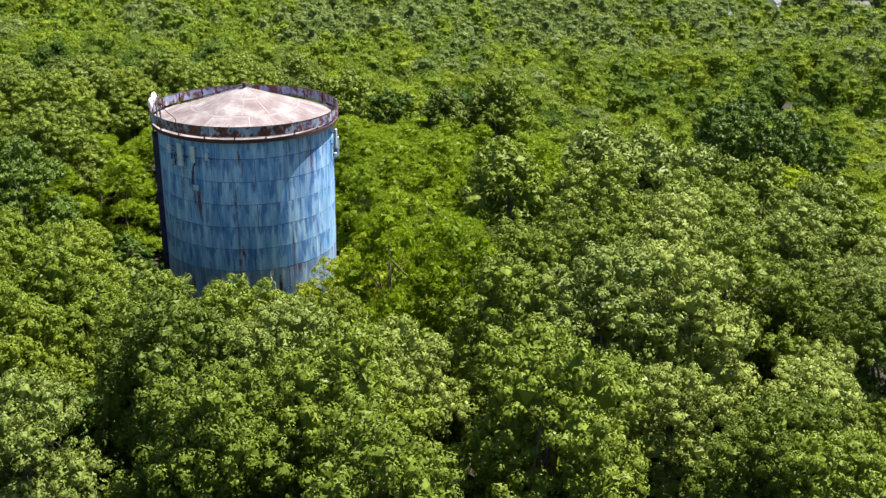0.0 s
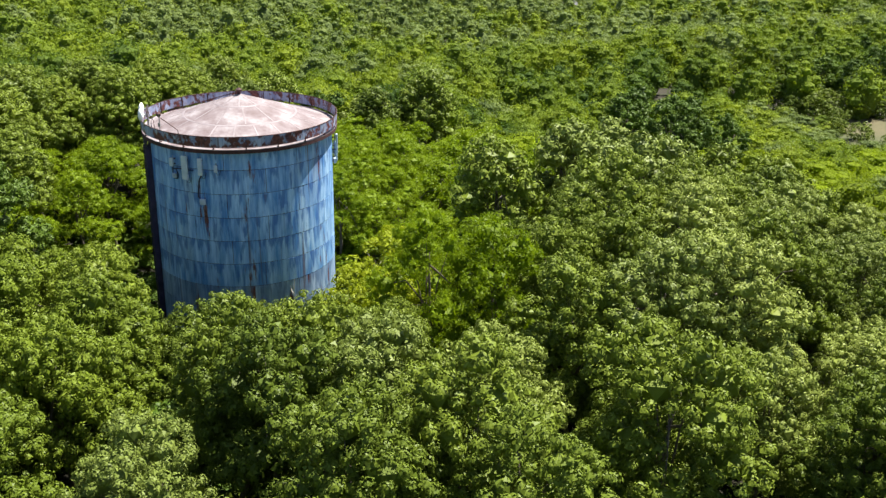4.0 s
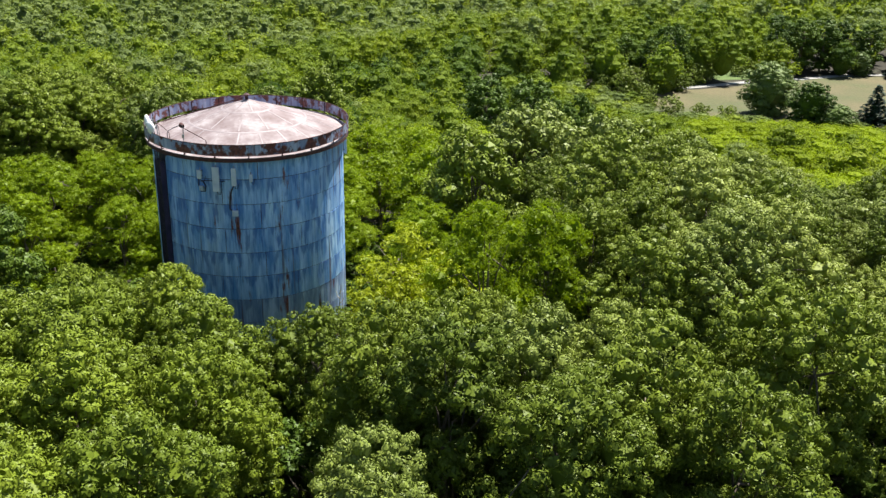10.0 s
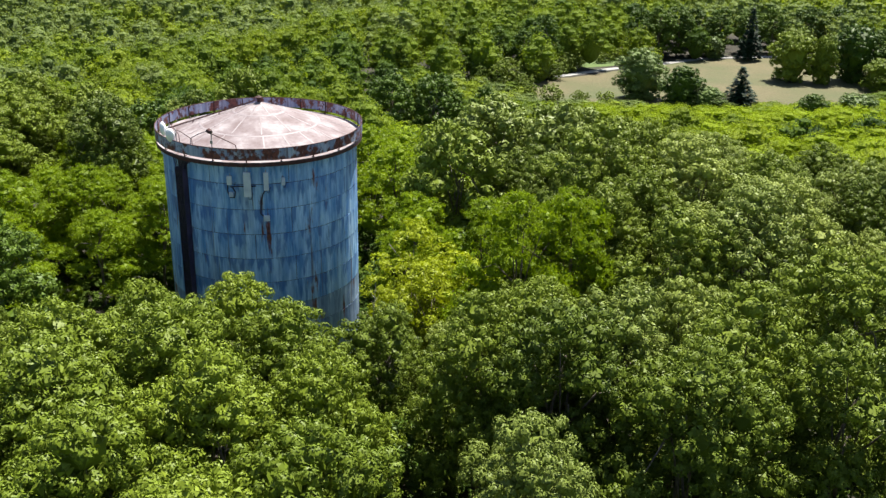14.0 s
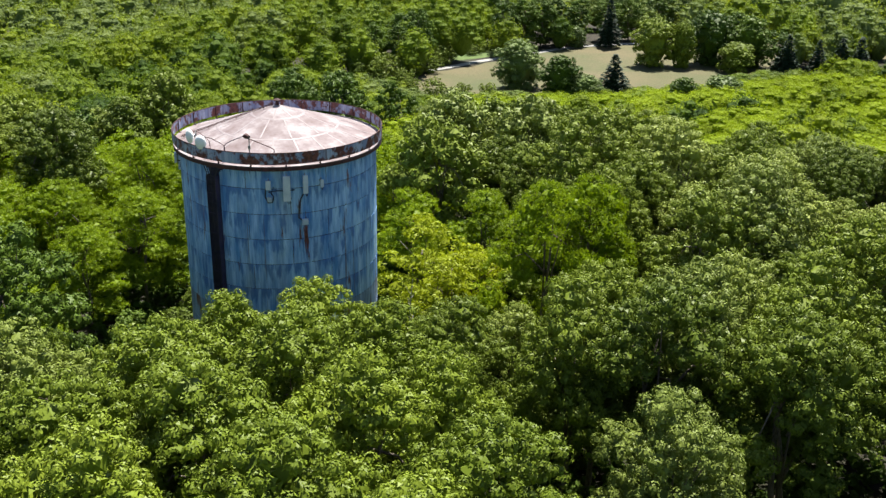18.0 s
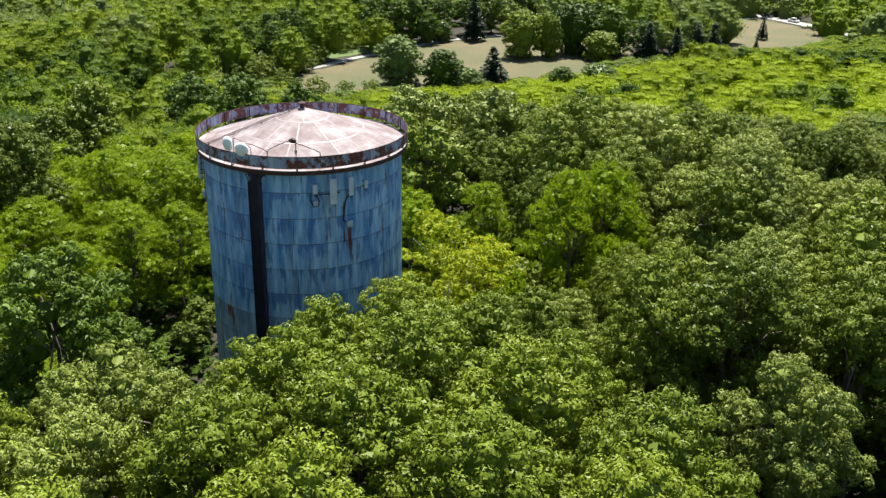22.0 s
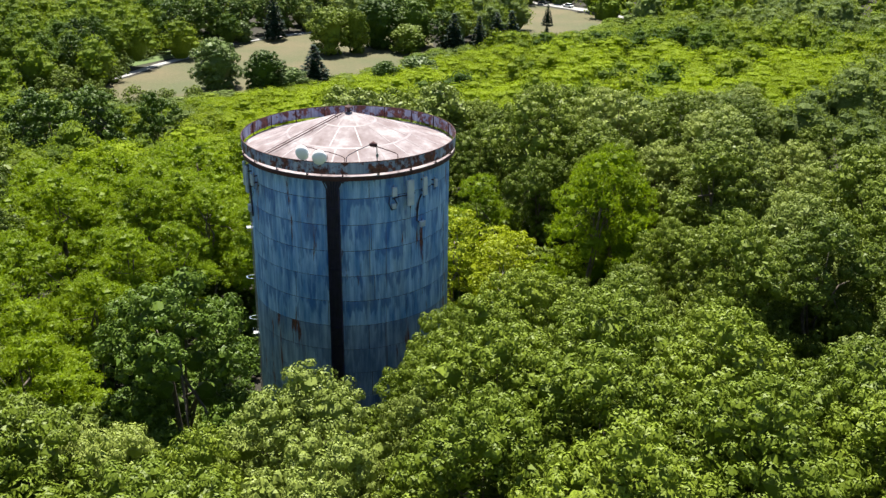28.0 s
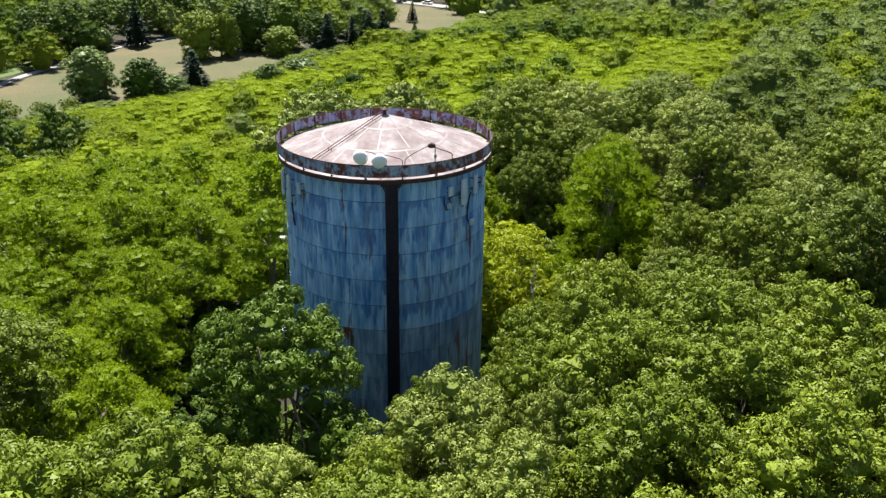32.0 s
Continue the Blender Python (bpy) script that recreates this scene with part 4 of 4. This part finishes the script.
def build_tank():
    rng = random.Random(3)
    bm = bmesh.new()
    arc_block(bm, R_SHELL - 0.10, R_SHELL - 0.035, 0.0, Z_TOP, 0, 360, 72)
    bmesh.ops.remove_doubles(bm, verts=bm.verts, dist=1e-4)
    part("inner_shell", bm, tank, "dark steel behind the plates", mat=RUST)
    # curved plates in courses, joints staggered
    n = 8
    span = 360 / n
    data = []
    for c in range(N_COURSE):
        z1 = min(Z_TOP, Z_JOINT - c * COURSE)
        z0 = max(0.0, Z_JOINT - (c + 1) * COURSE)
        bm = bmesh.new()
        lap = 0.006 * (c % 2)
        arc_block(bm, R_SHELL - 0.03, R_SHELL + lap, z0 + 0.030, z1 - 0.008, 0.16, span - 0.16, 9)
        data.append(mesh_bm("shell_plate", bm, SHELL_LOW if c >= 6 else SHELL))
    for c in range(N_COURSE):
        start = -8.0 + (0.5 * span if c % 2 else 0.0) + rng.uniform(-3, 3)
        for k in range(n):
            part("shell_plate", data[c], tank, m=pose(0, 0, 0, 0, 0, start + k * span))
    # walkway ring, brackets, guard band
    bm = bmesh.new()
    arc_block(bm, R_SHELL - 0.12, 7.585, Z_TOP + 0.02, Z_TOP + 0.07, 0, 360, 96)
    bmesh.ops.remove_doubles(bm, verts=bm.verts, dist=1e-4)
    part("walkway", bm, tank, "sunlit narrow ring walkway", mat=ROOF)
    bm = bmesh.new()
    arc_block(bm, R_SHELL + 0.01, 7.60, Z_TOP - 0.24, Z_TOP + 0.016, 0, 360, 96)
    bmesh.ops.remove_doubles(bm, verts=bm.verts, dist=1e-4)
    part("stiffener_ring", bm, tank, "dark rusted stiffening angle under the walkway", mat=RUST)
    bm = bmesh.new()
    arc_block(bm, 7.60, 7.63, Z_TOP + 0.26, Z_TOP + 1.02, 0.05, 17.95, 6)
    band = mesh_bm("guard_plate", bm, BAND)
    bm = bmesh.new()
    tube(bm, [(7.62 * math.cos(radians(a)), 7.62 * math.sin(radians(a)), Z_TOP + 1.03) for a in range(0, 19, 3)], 0.03, 6)
    rail = mesh_bm("top_rail", bm, RUST)
    bm = bmesh.new()
    box(bm, 7.575, 0, Z_TOP + 0.53, 0.05, 0.07, 0.95)
    box(bm, 7.50, 0, Z_TOP + 0.10, 0.18, 0.09, 0.05)
    box(bm, 7.40, 0, Z_TOP - 0.05, 0.40, 0.06, 0.10)
    post = mesh_bm("guard_post", bm, RUST)
    for k in range(20):
        part("guard_plate", band, tank, m=pose(0, 0, 0, 0, 0, 4 + 18 * k))
        part("top_rail", rail, tank, m=pose(0, 0, 0, 0, 0, 4 + 18 * k))
        part("guard_post", post, tank, m=pose(0, 0, 0, 0, 0, 4 + 18 * k))
    # cone roof of plates with whitewashed welds
    z_edge, z_apex, r_edge = Z_TOP + 0.12, Z_TOP + 2.52, 7.16

    def cone_z(r):
        return z_apex - (z_apex - z_edge) * r / r_edge

    rings = [(0.02, 1.9, 8, 4), (1.9, 4.4, 12, 4), (4.4, r_edge, 20, 4)]
    for ri, (ra, rb, cnt, seg) in enumerate(rings):
        bm = bmesh.new()
        sp = 360 / cnt
        cols = []
        for i in range(seg + 1):
            a = radians(sp * i / seg)
            cols.append([bm.verts.new((r * math.cos(a), r * math.sin(a), cone_z(r) + dz)) for r, dz in ((ra, -0.03), (rb, -0.03), (rb, 0.0), (ra, 0.0))])
        for p, q in zip(cols, cols[1:]):
            for k in range(4):
                bm.faces.new((p[k], q[k], q[(k + 1) % 4], p[(k + 1) % 4]))
        bm.faces.new(cols[0])
        bm.faces.new(list(reversed(cols[-1])))
        plate = mesh_bm("roof_plate", bm, ROOF)
        bm = bmesh.new()
        box(bm, (ra + rb) / 2 + 0.1, 0, 0, (rb - ra - 0.2) * 1.05, 0.11, 0.024, 0.01, Matrix.Translation((0, 0, z_apex)) @ Matrix.Rotation(math.atan2(z_apex - z_edge, r_edge), 4, "Y"))
        weld = mesh_bm("weld_seam", bm, SEAM)
        for k in range(cnt):
            a0 = 7.0 * ri + sp * k
            part("roof_plate", plate, tank, m=pose(0, 0, 0, 0, 0, a0))
            part("weld_seam", weld, tank, m=pose(0, 0, 0, 0, 0, a0))
        if ri < 2:
            bm = bmesh.new()
            cols = []
            for a in range(0, 360, 5):
                ca, sa = math.cos(radians(a)), math.sin(radians(a))
                cols.append([bm.verts.new((r * ca, r * sa, cone_z(r) + dz)) for r, dz in ((rb - 0.10, -0.012), (rb - 0.07, 0.010), (rb + 0.07, 0.010), (rb + 0.10, -0.012))])
            for p, q in zip(cols, cols[1:] + cols[:1]):
                for k in range(3):
                    bm.faces.new((p[k], q[k], q[k + 1], p[k + 1]))
            part("weld_seam", bm, tank, mat=SEAM)
    # vent at the top
    bm = bmesh.new()
    tube(bm, [(0, 0, z_apex - 0.1), (0, 0, z_apex + 0.28)], 0.13, 12)
    tube(bm, [(0, 0, z_apex + 0.28), (0, 0, z_apex + 0.33), (0, 0, z_apex + 0.46)], [0.26, 0.27, 0.03], 14)
    part("roof_vent", bm, tank, "small dark mushroom vent", mat=RUST)
    # roof rail pair from the vent to the edge
    a = radians(145.5)
    for off in (-0.16, 0.16):
        bm = bmesh.new()
        d, s = Vector((math.cos(a), math.sin(a), 0)), Vector((-math.sin(a), math.cos(a), 0)) * off
        tube(bm, [d * r + s + Vector((0, 0, cone_z(r) + 0.16)) for r in (0.3, 7.0)], 0.028, 6)
        for r in (1.0, 3.0, 5.0, 6.8):
            tube(bm, [d * r + s + Vector((0, 0, cone_z(r))), d * r + s + Vector((0, 0, cone_z(r) + 0.16))], 0.02, 5)
        part("roof_rail", bm, tank, "thin dark climbing rail on the roof", mat=RUST)
    # dark cable run down the wall
    tray = thing("cable_run", "wide dark cable run fixed down the tank wall", "cable run")
    mt = pose(0, 0, 0, 0, 0, -163.4)
    bm = bmesh.new()
    arc_block(bm, R_SHELL + 0.008, R_SHELL + 0.035, 0.2, Z_TOP - 0.75, -3.1, 3.1, 4)
    part("back_plate", bm, tray, m=mt, mat=DARK)
    for o in (-0.40, 0.40):
        bm = bmesh.new()
        box(bm, R_SHELL + 0.23, o, 9.8, 0.42, 0.04, 19.3)
        part("side_rail", bm, tray, m=mt, mat=DARK)
    for i, o in enumerate((-0.30, -0.21, -0.11, 0.0, 0.10, 0.20, 0.29)):
        bm = bmesh.new()
        out = R_SHELL + 0.36 - 0.03 * (i % 3)
        tube(bm, [(out, o, 0.3), (out + 0.01, o + 0.01, 9), (out, o, 18.6), (out - 0.02, o * 1.4, 19.6), (out - 0.05, o * 2.2, Z_TOP - 0.25)], 0.036, 6)
        part("cable", bm, tray, m=mt, mat=CABLE)
    for i in range(13):
        bm = bmesh.new()
        box(bm, R_SHELL + 0.42, 0, 0.8 + 1.45 * i, 0.03, 0.82, 0.05)
        part("clamp_bar", bm, tray, m=mt, mat=DARK)
    bm = bmesh.new()
    for s in (-1, 1):
        for j in range(5):
            arc_block(bm, R_SHELL + 0.006, R_SHELL + 0.02 + 0.004 * j, Z_TOP - 0.75 + j * 0.12, Z_TOP - 0.63 + j * 0.12, s * 3.0, s * (3.3 + 0.5 * j + 0.35 * j * j), 3)
    arc_block(bm, R_SHELL + 0.007, R_SHELL + 0.03, Z_TOP - 0.76, Z_TOP - 0.15, -3.0, 3.0, 3)
    part("top_flare", bm, tray, "stained plate that widens under the walkway", m=mt, mat=DARK)


def panel_antenna(az, z0, z1, width, label, off=0.30, depth=0.16):
    t = thing("panel_antenna", label, "antenna", pose(0, 0, 0, 0, 0, az), "panel antennas on the tank")
    h = z1 - z0
    bm = bmesh.new()
    box(bm, R_SHELL + off + depth / 2, 0, (z0 + z1) / 2, depth, width, h, 0.03)
    part("radome", bm, t, "pale weathered radome", mat=PANEL)
    bm = bmesh.new()
    tube(bm, [(R_SHELL + off - 0.08, 0, z0 - 0.1), (R_SHELL + off - 0.08, 0, z1 + 0.1)], 0.035, 8)
    part("mount_pipe", bm, t, mat=GALV)
    for z in (z0 + 0.2 * h, z1 - 0.2 * h):
        bm = bmesh.new()
        box(bm, R_SHELL + off / 2, 0, z, off, 0.07, 0.06)
        part("bracket", bm, t, mat=RUST)
    bm = bmesh.new()
    tube(bm, [(R_SHELL + off, 0.02, z0), (R_SHELL + off - 0.02, 0.06, z0 - 0.22), (R_SHELL + 0.08, 0.16, z0 - 0.30), (R_SHELL + 0.03, 0.3, z0 + 0.1)], 0.018, 5)
    part("cable", bm, t, mat=CABLE)
    return t


def radio_box(az, z, w, h, label):
    t = thing("radio_box", label, "radio box", pose(0, 0, 0, 0, 0, az), "radio boxes on the tank")
    bm = bmesh.new()
    box(bm, R_SHELL + 0.20, 0, z, 0.2, w, h, 0.02)
    part("case", bm, t, mat=PANEL)
    bm = bmesh.new()
    box(bm, R_SHELL + 0.05, 0, z, 0.1, w * 0.5, h * 0.6)
    part("bracket", bm, t, mat=RUST)
    bm = bmesh.new()
    for k in range(5):
        box(bm, R_SHELL + 0.31, -w * 0.36 + w * 0.18 * k, z, 0.03, 0.012, h * 0.8)
    part("cooling_fins", bm, t, mat=PANEL)
    return t


def cable_loop(name, az, pts, r, label):
    """Black cable that hangs on the wall; points are sideways metres and heights."""
    bm = bmesh.new()
    tube(bm, [(R_SHELL + 0.05 + 0.01 * i, s, z) for i, (s, z) in enumerate(pts)], r, 6)
    ob = new(name, mesh_bm(name, bm, CABLE))
    ob.matrix_basis = pose(0, 0, 0, 0, 0, az)
    tagged(ob, label, "cable")


def dish_antenna(x, y, z, face_az, radius, label):
    t = thing("dish_antenna", label, "dish antenna", pose(x, y, z, 0, 0, face_az), "dish antennas at the tank rim")
    bm = bmesh.new()
    prof = [(0.0, 0.02), (0.35, 0.035), (0.7, 0.08), (1.0, 0.16), (1.0, 0.22), (0.8, 0.30), (0.4, 0.36), (0.0, 0.38)]
    n = 24
    rows = []
    for f, d in prof:
        rows.append([bm.verts.new((d * 2.2 * radius / 0.42 * 0.45, f * radius * math.cos(2 * math.pi * k / n), f * radius * math.sin(2 * math.pi * k / n))) for k in range(n)])
    for p, q in zip(rows, rows[1:]):
        for k in range(n):
            bm.faces.new((p[k], p[(k + 1) % n], q[(k + 1) % n], q[k]))
    bmesh.ops.remove_doubles(bm, verts=bm.verts, dist=1e-4)
    part("reflector", mesh_bm("reflector", bm, DISH, True), t, "white radome-covered drum dish")
    bm = bmesh.new()
    tube(bm, [(-0.12, 0, 0), (0.04, 0, 0)], 0.10, 10)
    box(bm, -0.14, 0, 0, 0.10, 0.20, 0.24, 0.02)
    part("radio_unit", bm, t, mat=GALV)
    bm = bmesh.new()
    tube(bm, [(-0.24, 0, -1.3), (-0.24, 0, 0.35)], 0.04, 8)
    box(bm, -0.19, 0, 0.06, 0.14, 0.12, 0.06)
    box(bm, -0.24, 0, -1.28, 0.2, 0.2, 0.05)
    part("mast", bm, t, mat=GALV)
    bm = bmesh.new()
    tube(bm, [(-0.24, 0.03, 0.30), (-0.28, 0.5, 0.26), (-0.40, 1.25, 0.0), (-0.46, 1.5, -0.15), (-0.48, 1.56, -1.1)], 0.024, 6)
    part("conduit", bm, t, "thin dark bent conduit", mat=RUST)
    return t


def mast_with_head(az):
    t = thing("rim_mast", "thin mast at the rim with dark antenna head and stay", "mast", pose(0, 0, 0, 0, 0, az))
    bm = bmesh.new()
    tube(bm, [(7.42, 0, Z_TOP + 0.08), (7.42, 0, Z_TOP + 2.15)], 0.035, 8)
    part("mast_pole", bm, t, mat=GALV)
    bm = bmesh.new()
    tube(bm, [(7.42, 0, Z_TOP + 2.05), (7.30, -0.22, Z_TOP + 2.1), (7.2, -0.42, Z_TOP + 2.05)], [0.13, 0.19, 0.10], 10)
    part("antenna_head", bm, t, "dark round antenna head", mat=RUST)
    bm = bmesh.new()
    tube(bm, [(7.42, 0.02, Z_TOP + 1.95), (7.1, 1.3, Z_TOP + 1.35), (6.95, 1.55, Z_TOP + 1.15), (6.9, 1.6, Z_TOP + 0.2)], 0.03, 6)
    part("stay", bm, t, mat=RUST)
    bm = bmesh.new()
    tube(bm, [(7.2, -0.42, Z_TOP + 2.05), (7.05, -1.2, Z_TOP + 1.72), (6.92, -1.8, Z_TOP + 1.38), (6.88, -1.92, Z_TOP + 1.2), (6.88, -1.94, Z_TOP + 0.25)], 0.026, 6)
    part("cable", bm, t, mat=CABLE)
    bm = bmesh.new()
    tube(bm, [(7.46, 0, Z_TOP + 1.25), (7.46, 0, Z_TOP + 1.5)], 0.09, 8)
    part("clamp", bm, t, mat=GALV)


def side_ladder(az):
    t = thing("ladder", "caged steel ladder with rest platforms on the tank side", "ladder", pose(0, 0, 0, 0, 0, az))
    for s in (-0.22, 0.22):
        bm = bmesh.new()
        box(bm, R_SHELL + 0.20, s, 10.4, 0.05, 0.03, 20.4)
        part("stile", bm, t, mat=GALV)
    rung = bmesh.new()
    tube(rung, [(R_SHELL + 0.20, -0.22, 0), (R_SHELL + 0.20, 0.22, 0)], 0.014, 6)
    rung = mesh_bm("rung", rung, GALV)
    for k in range(66):
        part("rung", rung, t, m=pose(0, 0, 0.5 + 0.3 * k))
    hoop = bmesh.new()
    tube(hoop, [(R_SHELL + 0.2 + 0.62 * math.sin(math.pi * k / 10), -0.36 * math.cos(math.pi * k / 10), 0) for k in range(11)], 0.02, 6)
    hoop = mesh_bm("cage_hoop", hoop, PANEL)
    for z in (3.2, 6.6, 10.0):
        part("cage_hoop", hoop, t, m=pose(0, 0, z))
    for z in (5.3, 14.0):
        bm = bmesh.new()
        box(bm, R_SHELL + 0.34, 0, z, 0.5, 0.5, 0.04)
        box(bm, R_SHELL + 0.30, 0.24, z - 0.2, 0.46, 0.04, 0.04)
        part("platform", bm, t, "small grey rest platform", mat=GALV)
        for dx in (0.12, 0.32, 0.56):
            bm = bmesh.new()
            tube(bm, [(R_SHELL + dx, 0.23, z), (R_SHELL + dx, 0.23, z + 0.5 if z < 10 else z + 0.2)], 0.018, 5)
            part("rail_post", bm, t, mat=PANEL)


build_tank()
panel_antenna(-122.2, 17.95, 19.75, 0.50, "tall white panel antenna on the tank wall")
panel_antenna(-112.5, 18.40, 19.70, 0.34, "narrow white panel antenna on the tank wall")
panel_antenna(-131.6, 18.80, 19.45, 0.34, "small square pale panel antenna on the tank wall")
panel_antenna(-103.5, 18.70, 19.25, 0.24, "small grey-blue panel antenna on the tank wall")
panel_antenna(133.0, 17.70, 19.60, 0.40, "tall pale panel antenna facing the woods")
panel_antenna(124.0, 17.90, 19.60, 0.34, "pale panel antenna facing the woods")
panel_antenna(143.0, 18.60, 19.40, 0.30, "short pale panel antenna facing the woods")
panel_antenna(-6.0, 18.00, 19.60, 0.34, "tall white panel antenna on the sunlit side")
panel_antenna(4.0, 17.00, 18.60, 0.34, "white panel antenna on the sunlit side")
radio_box(-113.0, 16.30, 0.42, 0.42, "small pale radio box below the antennas")
radio_box(-131.4, 18.05, 0.30, 0.34, "small dark-cabled radio box below the antennas")
radio_box(130.0, 16.4, 0.4, 0.5, "pale radio box facing the woods")
radio_box(-1.0, 17.2, 0.3, 0.4, "small pale radio box on the sunlit side")
cable_loop("hanging_cable", -115.0, [(0.3, 18.4), (0.05, 18.0), (-0.1, 17.2), (-0.15, 16.6), (0.2, 16.3)], 0.05, "thick black cable hanging down to a radio box")
cable_loop("hanging_cable", -131.5, [(-0.25, 18.7), (-0.3, 18.2), (-0.1, 17.75), (0.2, 17.8), (0.28, 18.2), (0.1, 18.5)], 0.04, "black cable coiled in a loop on the wall")
cable_loop("hanging_cable", -125.0, [(-0.9, 18.55), (-0.3, 18.62), (0.3, 18.60), (0.9, 18.66)], 0.035, "black cable strung between the antennas")
cable_loop("hanging_cable", 131.0, [(-0.2, 18.2), (-0.1, 17.2), (0.1, 16.2), (0.3, 15.9)], 0.06, "thick black cable hanging on the wall")
dish_antenna(-7.25, -0.2, Z_TOP + 1.50, 175.0, 0.50, "round white drum dish on a rim mast")
dish_antenna(-7.20, -1.35, Z_TOP + 1.30, 195.0, 0.50, "round white drum dish beside the cable run")
mast_with_head(-140.5)
side_ladder(111.0)


# ---- far houses and cars on the road ----
def house(x, y, az, w, d, h, label):
    z = ground_z(x, y)
    t = thing("house", label, "house", pose(x, y, z, 0, 0, az), "far houses in the woods")
    bm = bmesh.new()
    box(bm, 0, 0, h / 2, w, d, h)
    part("wall", bm, t, mat=WALL_WHITE)
    rise = d * 0.42
    for s in (-1, 1):
        bm = bmesh.new()
        a = math.atan2(rise, d / 2)
        ln = math.hypot(rise, d / 2) + 0.5
        box(bm, 0, 0, 0, w + 0.8, ln, 0.18, 0, Matrix.Translation((0, s * d * 0.26, h + rise * 0.48)) @ Matrix.Rotation(-s * a, 4, "X"))
        part("roof_slope", bm, t, "grey shingled roof slope", mat=SHINGLE)
    for s in (-1, 1):
        bm = bmesh.new()
        v = [bm.verts.new((s * (w / 2 - 0.06), yy, zz)) for yy, zz in ((-d / 2, h), (d / 2, h), (0, h + rise))]
        u = [bm.verts.new((s * (w / 2 - 0.26), p.co.y, p.co.z)) for p in v]
        bm.faces.new(v)
        bm.faces.new(list(reversed(u)))
        for k in range(3):
            bm.faces.new((v[k], v[(k + 1) % 3], u[(k + 1) % 3], u[k]))
        part("gable", bm, t, mat=WALL_WHITE)
    for s in (-1, 1):
        for i in range(4):
            for zz in (1.6, 4.2):
                if zz + 0.8 > h:
                    continue
                bm = bmesh.new()
                box(bm, -w * 0.375 + i * w * 0.25, s * (d / 2 + 0.02), zz, 0.9, 0.08, 1.3)
                win = part("window", bm, t, "dark window in white frame", mat=GLASS)
                bm = bmesh.new()
                for fx, fz, sx, sz in ((0, 0.7, 1.1, 0.1), (0, -0.7, 1.1, 0.1), (-0.5, 0, 0.1, 1.3), (0.5, 0, 0.1, 1.3)):
                    box(bm, -w * 0.375 + i * w * 0.25 + fx, s * (d / 2 + 0.05), zz + fz, sx, 0.1, sz)
                part("window_frame", bm, win, mat=WALL_WHITE)
    bm = bmesh.new()
    box(bm, w * 0.25, 0, h + rise + 0.2, 0.8, 0.8, 1.6)
    part("chimney", bm, t, "brick-red chimney", mat=RUST)


def car(x, y, az, paint, label):
    t = thing("car", label, "car", pose(x, y, -16.86, 0, 0, az), "cars on the road")
    bm = bmesh.new()
    box(bm, 0, 0, 0.62, 4.4, 1.78, 0.62, 0.12)
    part("body", bm, t, mat=paint)
    bm = bmesh.new()
    r = bmesh.ops.create_cube(bm, size=1.0)
    for v in r["verts"]:
        k = 0.72 if v.co.z > 0 else 1.0
        v.co = Vector((v.co.x * 2.5 * k - 0.2, v.co.y * 1.6 * (0.86 if v.co.z > 0 else 1), v.co.z * 0.58 + 1.2))
    part("windows", bm, t, "dark car glass", mat=GLASS)
    bm = bmesh.new()
    box(bm, -0.2, 0, 1.5, 1.75, 1.36, 0.05, 0.02)
    part("roof", bm, t, mat=paint)
    for wx in (-1.35, 1.35):
        for wy in (-0.84, 0.84):
            bm = bmesh.new()
            tube(bm, [(wx, wy - 0.1, 0.32), (wx, wy + 0.1, 0.32)], 0.32, 14)
            wh = part("wheel", bm, t, mat=TYRE)
            bm = bmesh.new()
            tube(bm, [(wx, wy - 0.11, 0.32), (wx, wy + 0.11, 0.32)], 0.18, 10)
            part("rim", bm, wh, mat=GALV)


house(199.0, 494.0, 62.0, 13.0, 9.0, 7.0, "white gabled house half hidden among distant trees")
house(246.0, 492.0, 10.0, 14.0, 9.0, 4.2, "low pale house with grey roof in distant trees")
house(160.0, 446.0, 35.0, 11.0, 8.0, 5.5, "small pale house behind distant treetops")
car(317.6, 60.0, 63.0, CAR_WHITE, "white car on the pale road")
car(322.0, 71.0, 72.0, CAR_DARK, "dark car on the pale road")
car(321.6, 86.5, 108.0, CAR_WHITE, "white car further along the pale road")
